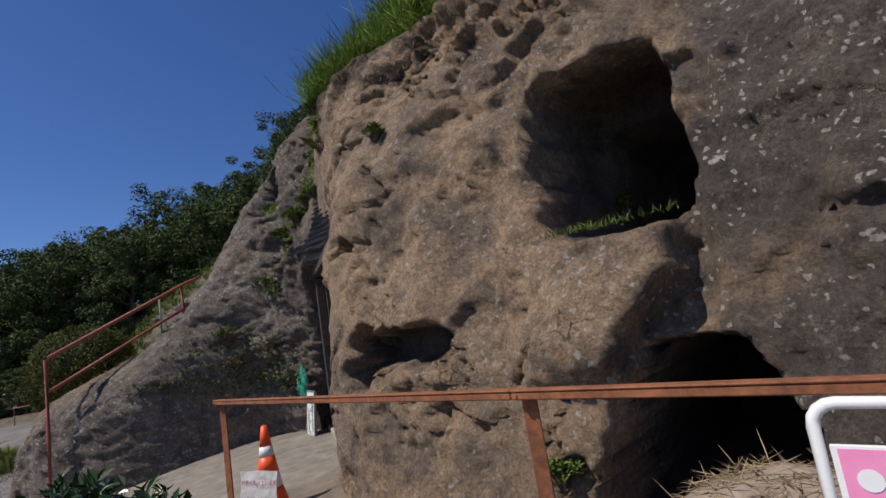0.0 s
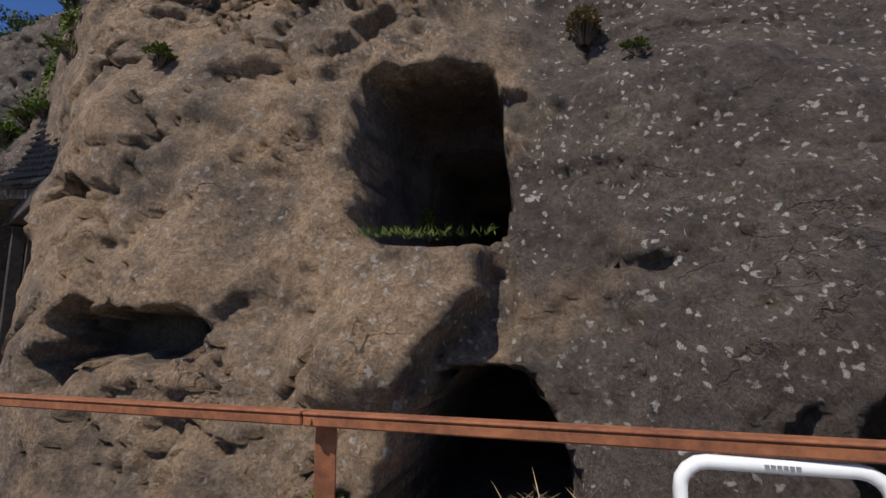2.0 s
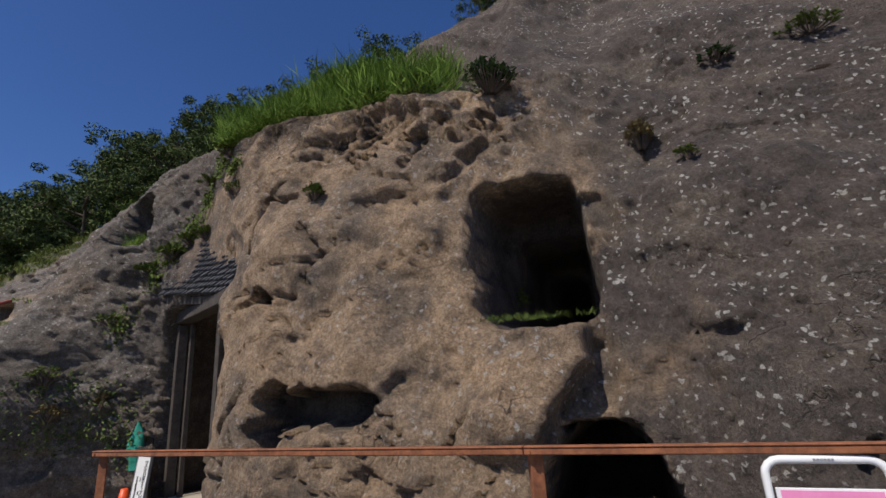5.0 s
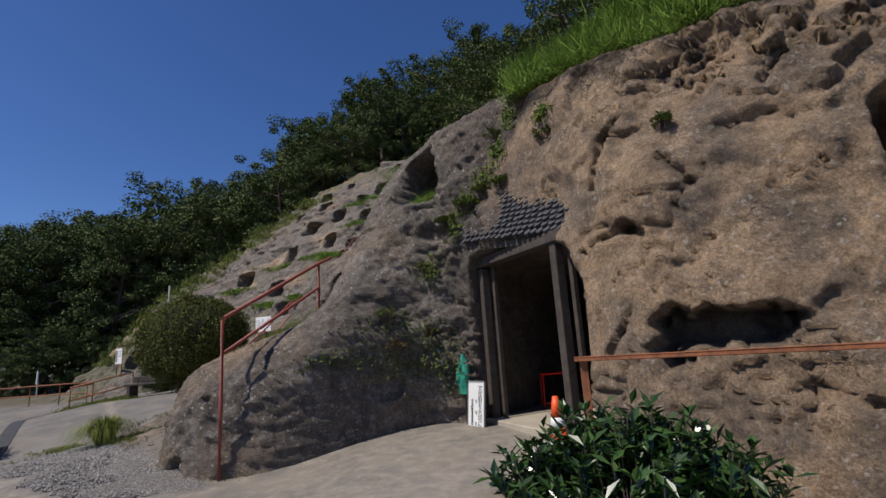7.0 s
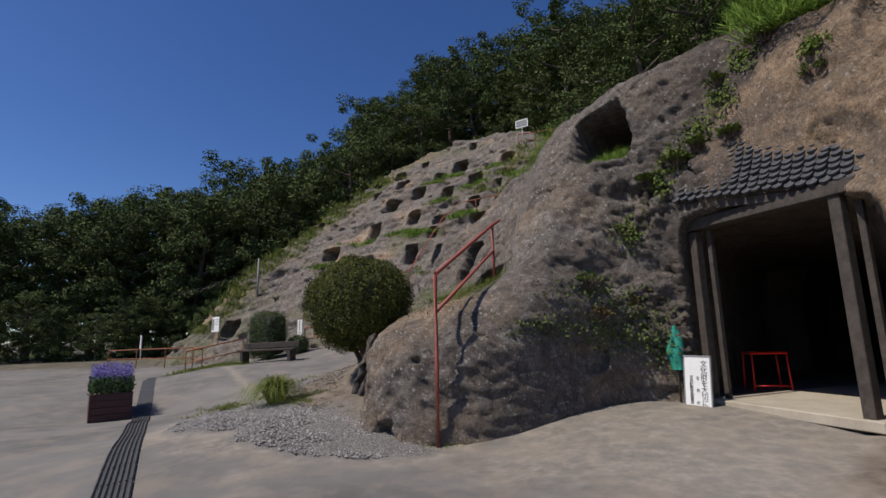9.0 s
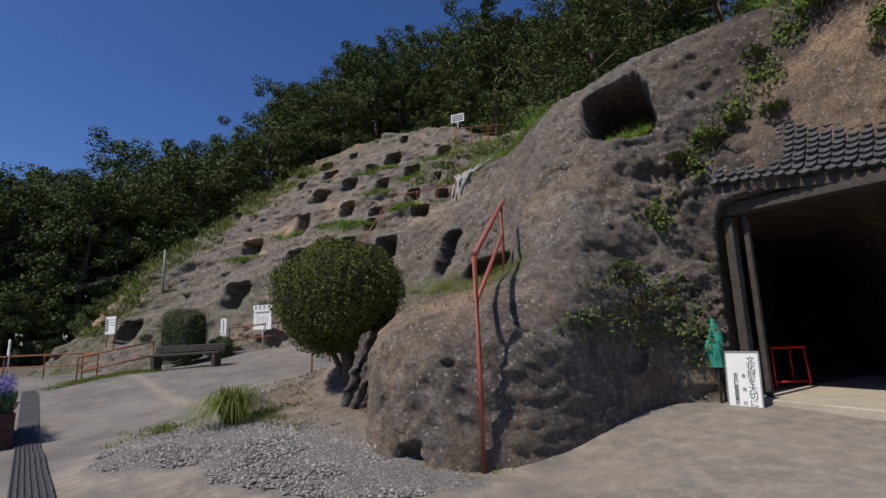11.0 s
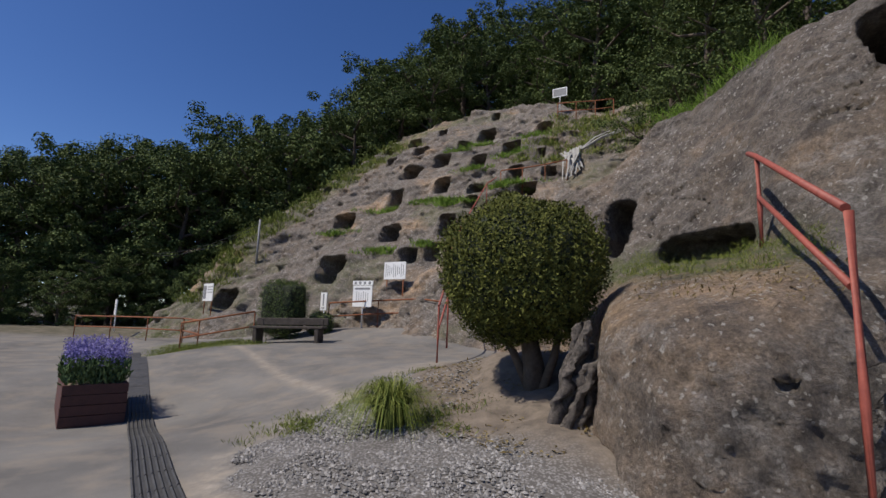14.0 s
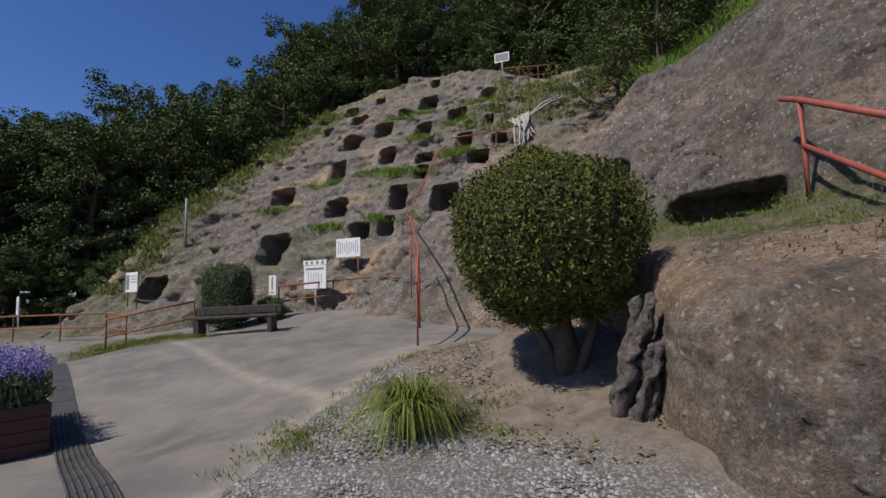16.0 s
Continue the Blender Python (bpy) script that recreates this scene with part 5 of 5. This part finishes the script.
def poster_stand():
    p, q = near(-0.70, 2.91, 0), near(-1.04, 2.91, 0)
    d = q - p
    g = float(ground_z(p.x, p.y))
    t = thing("poster_stand", "white tube poster stand with a pink bordered poster", "sign stand", Matrix.Translation((p.x, p.y, g)) @ Matrix.Rotation(math.atan2(d.y, d.x), 4, "Z") @ Matrix.Rotation(radians(-4), 4, "X"))
    w, h, r = d.length, 0.845 - g, 0.05
    arc = [(0, 0, 0.02), (0, 0, h - r)] + [(r - r * math.cos(a), 0, h - r + r * math.sin(a)) for a in (0.4, 0.8, 1.2)] + [(r, 0, h)]
    arc += [(w - x, y, z) for x, y, z in arc[::-1]]
    bm = bmesh.new()
    tube(bm, arc, 0.0135, 12)
    part("tube_frame", bm, M_ENAMEL, t)
    bm = bmesh.new()
    box(bm, (0.02, -0.008, 0.32), (w - 0.02, 0.004, h - 0.085), None, 0.002)
    board = part("panel", bm, M_WHITE, t)
    hh = h - 0.085 - 0.32
    for name, z0, z1, m in (("pink_band", 0.32 + 0.78 * hh, h - 0.092, M_PINK), ("picture", 0.32 + 0.28 * hh, 0.32 + 0.775 * hh, M_PHOTO), ("lower_band", 0.33, 0.32 + 0.27 * hh, M_PINK)):
        bm = bmesh.new()
        box(bm, (0.032, -0.0105, z0), (w - 0.032, -0.0085, z1))
        part(name, bm, m, board)
    bm = bmesh.new()
    tube(bm, [(0.075, -0.0112, 0.32 + 0.89 * hh), (0.075, -0.0125, 0.32 + 0.89 * hh)], 0.022, 18)
    part("round_mark", bm, M_WHITE, board)
    lines = bars(board, [(0.16 + 0.035 * k, 0.32 + 0.89 * hh, 0.026, 0.032) for k in range(5)], M_WHITE)
    lines.matrix_local = Matrix.Translation((0, -0.009, 0))
    lines = bars(t, [(w / 2 - 0.025 + 0.010 * k, h, 0.007, 0.005) for k in range(6)], M_GREY)
    lines.matrix_local = Matrix.Translation((0, -0.0125, 0.001))
    return t


poster_stand()


# --- boards, bench, planter and drain on the plaza ---
def notice_board(label, at, turn, w, h, foot, rows, header=False, frame=None, posts=1):
    t = thing("notice_board", label, "sign", pose(*at, 0, 0, turn))
    bm = bmesh.new()
    box(bm, (-w / 2, -0.012, -h / 2), (w / 2, 0.012, h / 2), None, 0.003)
    panel = part("panel", bm, M_WHITE, t)
    for x in ([0.0] if posts == 1 else [-w * 0.38, w * 0.38]):
        bm = bmesh.new()
        tube(bm, [(x, 0.03, -h / 2 - foot), (x, 0.03, h / 2 - 0.05)], 0.022, 8)
        part("post", bm, frame or M_ENAMEL, t)
    if header:
        bm = bmesh.new()
        box(bm, (-w / 2 - 0.02, -0.02, h / 2 + 0.012), (w / 2 + 0.02, 0.012, h / 2 + 0.14), None, 0.003)
        head = part("header", bm, M_WHITE, t)
        lines = bars(head, [(-w / 2 + 0.1 + k * (w - 0.2) / 3, h / 2 + 0.076, 0.09, 0.085) for k in range(4)], M_GREY)
        lines.matrix_local = Matrix.Translation((0, -0.02, 0))
    lines = bars(panel, rows, M_GREY)
    lines.matrix_local = Matrix.Translation((0, -0.0125, 0))
    return t


notice_board("white notice board on a post with a headed panel", (-12.66, 15.78, 1.36), -20, 0.76, 0.62, 0.66, [(0, 0.22, 0.6, 0.06)] + [(-0.22 + 0.09 * k, -0.03, 0.018, 0.34 - 0.05 * (k % 3)) for k in range(6)], True)
notice_board("small white notice board on a post", (-13.47, 15.0, 1.15), -20, 0.25, 0.5, 0.75, [(0, 0.05, 0.05, 0.34), (0, -0.18, 0.12, 0.03)])
notice_board("wide white notice board at the steps", (-12.05, 16.75, 2.22), -18, 0.84, 0.54, 1.3, [(-0.34 + 0.075 * k, 0, 0.02, 0.4 - 0.06 * (k % 4)) for k in range(10)], False, M_RUST, 2)
notice_board("pale notice board with a green picture", (-20.1, 18.3, 1.45), -30, 0.95, 0.66, 0.9, [(-0.3, 0, 0.28, 0.5), (0.2, 0.2, 0.5, 0.03), (0.2, 0.1, 0.5, 0.03), (0.2, 0.0, 0.5, 0.03)], False, M_RUST, 2)
notice_board("small pale notice board at the path's end", (-23.6, 17.6, 0.75), -35, 0.42, 0.6, 0.6, [(0, 0.1, 0.3, 0.03), (0, 0.0, 0.3, 0.03), (0, -0.1, 0.3, 0.03)])
q = far(15.4, 12.4, 0.6)
notice_board("grey-green board on a white post on the hilltop", (q.x, q.y, q.z + 0.85), -15, 0.8, 0.5, 0.95, [(0, 0, 0.7, 0.4)])
q = far(13.2, 12.6, -3.0)
notice_board("pale board among the hilltop trees", (q.x, q.y, q.z + 1.6), -15, 0.8, 0.6, 1.2, [(0, 0, 0.5, 0.3)])
q = far(25.2, 2.9, 0.05)
bm = bmesh.new()
tube(bm, [(q.x, q.y, q.z - 0.3), (q.x, q.y, q.z + 1.9)], 0.045, 8)
tagged(mesh_object("steel_pole", bm, M_GREY), "short grey steel pole on the hill's shoulder", "pole")
bm = bmesh.new()
for dz in (0.0, -0.15):
    a, b = Vector((q.x, q.y, q.z + 1.75 + dz)), Vector((-38.0, 30.0, 5.2 + dz))
    tube(bm, [a.lerp(b, k / 8) - Vector((0, 0, 1.0 * (1 - (k / 4 - 1) ** 2))) for k in range(9)], 0.012, 4)
tagged(mesh_object("overhead_cable", bm, M_BLACK), "thin black cables slung from the pole", "cable")


def bench():
    a, b = Vector((-14.45, 13.3, 0)), Vector((-12.6, 13.56, 0))
    d = b - a
    t = thing("bench", "weathered grey plank bench with low back", "bench", Matrix.Translation((a.x, a.y, 0.03)) @ Matrix.Rotation(math.atan2(d.y, d.x), 4, "Z") @ Matrix.Rotation(radians(-1.6), 4, "Y"))
    ln = d.length
    for name, lo, hi in (("seat_plank", (0, -0.2, 0.36), (ln, -0.02, 0.42)), ("seat_plank", (0, 0.0, 0.36), (ln, 0.18, 0.42))):
        bm = bmesh.new()
        part(name, box(bm, lo, hi, None, 0.012), M_WOOD, t)
    bm = bmesh.new()
    part("back_plank", box(bm, (0, 0.2, 0.44), (ln, 0.25, 0.62), Matrix.Rotation(0.0, 4, "X"), 0.012), M_WOOD, t)
    for x in (0.1, ln - 0.2):
        bm = bmesh.new()
        box(bm, (x, -0.19, -0.06), (x + 0.1, 0.19, 0.359), None, 0.01)
        box(bm, (x + 0.02, 0.19, 0.2), (x + 0.08, 0.21, 0.6), None, 0.004)
        part("leg", bm, M_WOOD, t)
    return t


bench()


def planter():
    g = -0.77
    ax, ay = Vector((0.59, 0.81, 0)), Vector((-0.81, 0.59, 0))
    m = Matrix(((ax.x, ay.x, 0, -12.72), (ax.y, ay.y, 0, 7.31), (0, 0, 1, g), (0, 0, 0, 1)))
    t = thing("planter_box", "dark red-brown timber planter box of flowers", "planter", m)
    w, ln, h = 0.68, 1.35, 0.62
    for k in range(5):
        z0 = k * h / 5
        for name, lo, hi in (("board", (0, 0, z0), (w, 0.035, z0 + h / 5 - 0.006)), ("board", (0, ln - 0.035, z0), (w, ln, z0 + h / 5 - 0.006)),
                             ("board", (0, 0.036, z0), (0.035, ln - 0.036, z0 + h / 5 - 0.006)), ("board", (w - 0.035, 0.036, z0), (w, ln - 0.036, z0 + h / 5 - 0.006))):
            bm = bmesh.new()
            part(name, box(bm, lo, hi, None, 0.004), M_REDWOOD, t)
    bm = bmesh.new()
    part("soil", box(bm, (0.036, 0.036, 0.02), (w - 0.036, ln - 0.036, h - 0.06)), M_EARTH, t)
    n = 3600
    C = np.stack([rs.uniform(0.0, w, n), rs.uniform(0.0, ln, n), h - 0.06 + rs.uniform(0.02, 0.3, n)], 1)
    f = thing("lavender", "lavender-blue flowering plants in the planter", "flowers", m)
    leaf_mesh("leaves", C, np.stack([rs.normal(size=n) * 0.5, rs.normal(size=n) * 0.5, np.ones(n)], 1), unit(n), np.full(n, 0.09), np.full(n, 0.03), M_FRESH2, f)
    n = 5200
    k = 420
    stem = np.stack([rs.uniform(0.0, w, k), rs.uniform(0.02, ln, k), h + 0.2 + rs.uniform(0.0, 0.22, k)], 1)
    pick = rs.randint(0, k, n)
    C = stem[pick] + np.stack([rs.normal(size=n) * 0.012, rs.normal(size=n) * 0.012, rs.uniform(-0.05, 0.14, n)], 1)
    leaf_mesh("flower_mass", C, unit(n), unit(n), np.full(n, 0.024), np.full(n, 0.018), M_LAVENDER, f)


planter()


def drain():
    t = tagged(new("drain_channel"), "dark steel drain grating set in the pavement", "drain", kind="structure")
    a, b = Vector((-6.6, 2.81, 0)), Vector((-18.3, 13.61, 0))
    d = (b - a).normalized()
    s = Vector((-d.y, d.x, 0)) * 0.14
    total, step = (b - a).length, 0.5
    bm = bmesh.new()
    k = 0.0
    while k < total:
        p, q = a + d * (k + 0.006), a + d * (k + step - 0.006)
        zs = [float(ground_z(v.x, v.y)) + 0.012 for v in (p - s, q - s, q + s, p + s)]
        vs = [bm.verts.new((v.x, v.y, z)) for v, z in zip((p - s, q - s, q + s, p + s), zs)]
        bm.faces.new(vs[::-1])
        k += step
    for f in bm.faces:
        f.normal_update()
    part("trough", bm, M_DARKSTEEL, t)
    k, i = 0.0, 0
    while k < total * 0.55:
        bm = bmesh.new()
        for j in range(7):
            o = s * (-0.93 + 1.86 * j / 6)
            p, q = a + d * (k + 0.012) + o, a + d * (k + step - 0.012) + o
            tube(bm, [(p.x, p.y, float(ground_z(p.x, p.y)) + 0.02), (q.x, q.y, float(ground_z(q.x, q.y)) + 0.02)], 0.011, 4)
        part("grating", bm, M_DARKSTEEL, t)
        k += step
    return t


drain()


# --- stump, dead roots, straw mound ---
def stump():
    t = thing("tree_stump", "split grey dead tree stump on the bank", "stump", pose(-6.82, 6.82, 0))
    r = random.Random(3)
    bm = bmesh.new()
    for i in range(12):
        a = i * 0.74
        o = Vector((0.075 * math.cos(a), 0.065 * math.sin(a), 0))
        h, lean = r.uniform(0.42, 0.92), Vector((r.uniform(0.08, 0.24), r.uniform(-0.02, 0.08), 0))
        path, rad = [], []
        for k in range(29):
            f = k / 28
            twist = a + 1.6 * f
            path.append(Vector((0.08 * math.cos(twist) * (1.25 - 0.4 * f), 0.07 * math.sin(twist) * (1.25 - 0.4 * f), -0.28 + (h + 0.28) * f)) + lean * f * f + Vector((-0.12, -0.06, 0)) * (1 - f))
            rad.append((0.07 - 0.042 * f) * (1 + 0.6 * noise.noise(Vector((f * 7, i * 3.1, 0)))) * (1 if k < 28 else 0.3))
        tube(bm, path, rad, 9)
    for v in bm.verts:
        q = v.co.copy()
        v.co += 0.05 * Vector((noise.noise(q * 8), noise.noise(q * 8 + Vector((3, 1, 0))), noise.noise(q * 6))) + 0.032 * Vector((noise.noise(q * 21), noise.noise(q * 21 + Vector((3, 1, 0))), 0.5 * noise.noise(q * 17)))
    part("stem", bm, M_DEADWOOD, t)
    for i in range(7):
        a = -2.6 + i * 0.7
        bm = bmesh.new()
        tube(bm, [(0, 0, 0.05), (0.16 * math.cos(a), 0.14 * math.sin(a), -0.08), (0.34 * math.cos(a), 0.3 * math.sin(a) - 0.04, -0.26)], [0.04, 0.026, 0.008], 6)
        part("root", bm, M_DEADWOOD, t)
    return t


stump()
r = random.Random(12)
root = thing("dead_roots", "bleached grey dead roots hanging on the hillside", "roots", kind="")
for i in range(26):
    p = far(13.4 + r.uniform(-0.5, 0.5), 8.0 + r.uniform(-0.2, 0.3), 0.25)
    e = far(12.7 + r.uniform(-0.4, 0.4), 6.2 + r.uniform(-0.3, 0.8), 0.3)
    bm = bmesh.new()
    tube(bm, [p, p.lerp(e, 0.5) + Vector((r.uniform(-0.15, 0.15), -0.2, r.uniform(-0.1, 0.2))), e], [0.05, 0.035, 0.015], 5)
    part("root", bm, M_PALEWOOD, root)
for i in range(3):
    p = far(13.0, 7.9 + 0.05 * i, 0.3)
    e = far(11.2 + r.uniform(-0.4, 0.6), 8.6 + 0.1 * i, 0.3)
    bm = bmesh.new()
    tube(bm, [p, p.lerp(e, 0.5) + Vector((0, -0.1, 0.1)), e], [0.05, 0.04, 0.02], 5)
    part("root", bm, M_PALEWOOD, root)

mx, my = near(-0.45, 4.0, 0)[:2]
bm = bmesh.new()
bmesh.ops.create_icosphere(bm, subdivisions=4, radius=1.0)
for v in bm.verts:
    n = v.co.normalized()
    v.co = Vector((n.x * 0.62, n.y * 0.62, n.z * 0.5 * (1 + 0.12 * noise.noise(n * 3)))) + 0.03 * Vector((noise.noise(n * 9), noise.noise(n * 9 + Vector((5, 0, 0))), 0))
mound = mesh_object("earth_mound", bm, M_EARTH)
mound.matrix_world = pose(mx, my, -0.18)
tagged(mound, "low earth mound heaped in the cave mouth", "earth mound", kind="structure")
n = 1500
ang, rad = rs.uniform(0, 6.28, n), np.sqrt(rs.uniform(0, 1, n)) * 0.6
C = np.stack([mx + rad * np.cos(ang), my + rad * np.sin(ang), -0.18 + 0.51 * np.sqrt(np.maximum(0, 1 - (rad / 0.62) ** 2))], 1)
D = np.stack([rs.normal(size=n), rs.normal(size=n), rs.normal(size=n) * 0.25], 1)
tagged(leaf_mesh("straw", C, D, unit(n), rs.uniform(0.06, 0.2, n), np.full(n, 0.006), M_STRAW), "dry brown straw strewn on the mound", "straw", kind="stuff")
C = np.array([tuple(cliff_at(rs.uniform(0.7, 3.6), rs.uniform(3.5, 4.2), 0.01)) for _ in range(500)])
D = np.stack([rs.normal(size=500) * 0.5, rs.normal(size=500) * 0.5, -np.ones(500)], 1)
tagged(leaf_mesh("dry_roots", C, D, unit(500), rs.uniform(0.08, 0.3, 500), np.full(500, 0.006), M_STRAW), "dry hanging roots under the grassy brow", "roots", kind="stuff")


# --- creepers on the rock ---
def creeper(label, spots, leaves, size, material):
    """Small leaves lying in ragged patches on the cliff."""
    C = []
    for k in range(leaves):
        t, z, rt_, rz_ = spots[k % len(spots)]
        C.append(tuple(cliff_at(t + rs.normal() * rt_, z + rs.normal() * rz_, 0.015 + 0.05 * rs.rand())))
    D = np.stack([rs.normal(size=leaves), rs.normal(size=leaves), rs.normal(size=leaves) - 0.5], 1)
    N = unit(leaves) * 0.7 + np.array([-0.4, -0.9, 0.4])
    return tagged(leaf_mesh("creeper", np.array(C), D, N, size * rs.uniform(0.6, 1.3, leaves), size * 0.6 * rs.uniform(0.7, 1.2, leaves), material), label, "creeper", kind="stuff")


creeper("dark creeping ivy clinging to the rough rock", ((5.9, 1.1, 0.16, 0.14), (6.3, 1.35, 0.12, 0.1), (5.7, 0.7, 0.12, 0.16), (6.5, 0.9, 0.12, 0.08), (6.15, 0.75, 0.1, 0.1)), 1100, 0.05, M_TREE2)
creeper("fresh green weeds in the rock's crevices", ((4.7, 3.7, 0.1, 0.1), (5.0, 3.4, 0.12, 0.1), (5.35, 3.1, 0.1, 0.1), (5.5, 2.75, 0.08, 0.1), (5.9, 2.1, 0.1, 0.12), (4.4, 4.1, 0.1, 0.1), (3.7, 3.75, 0.06, 0.06)), 1000, 0.06, M_FRESH)
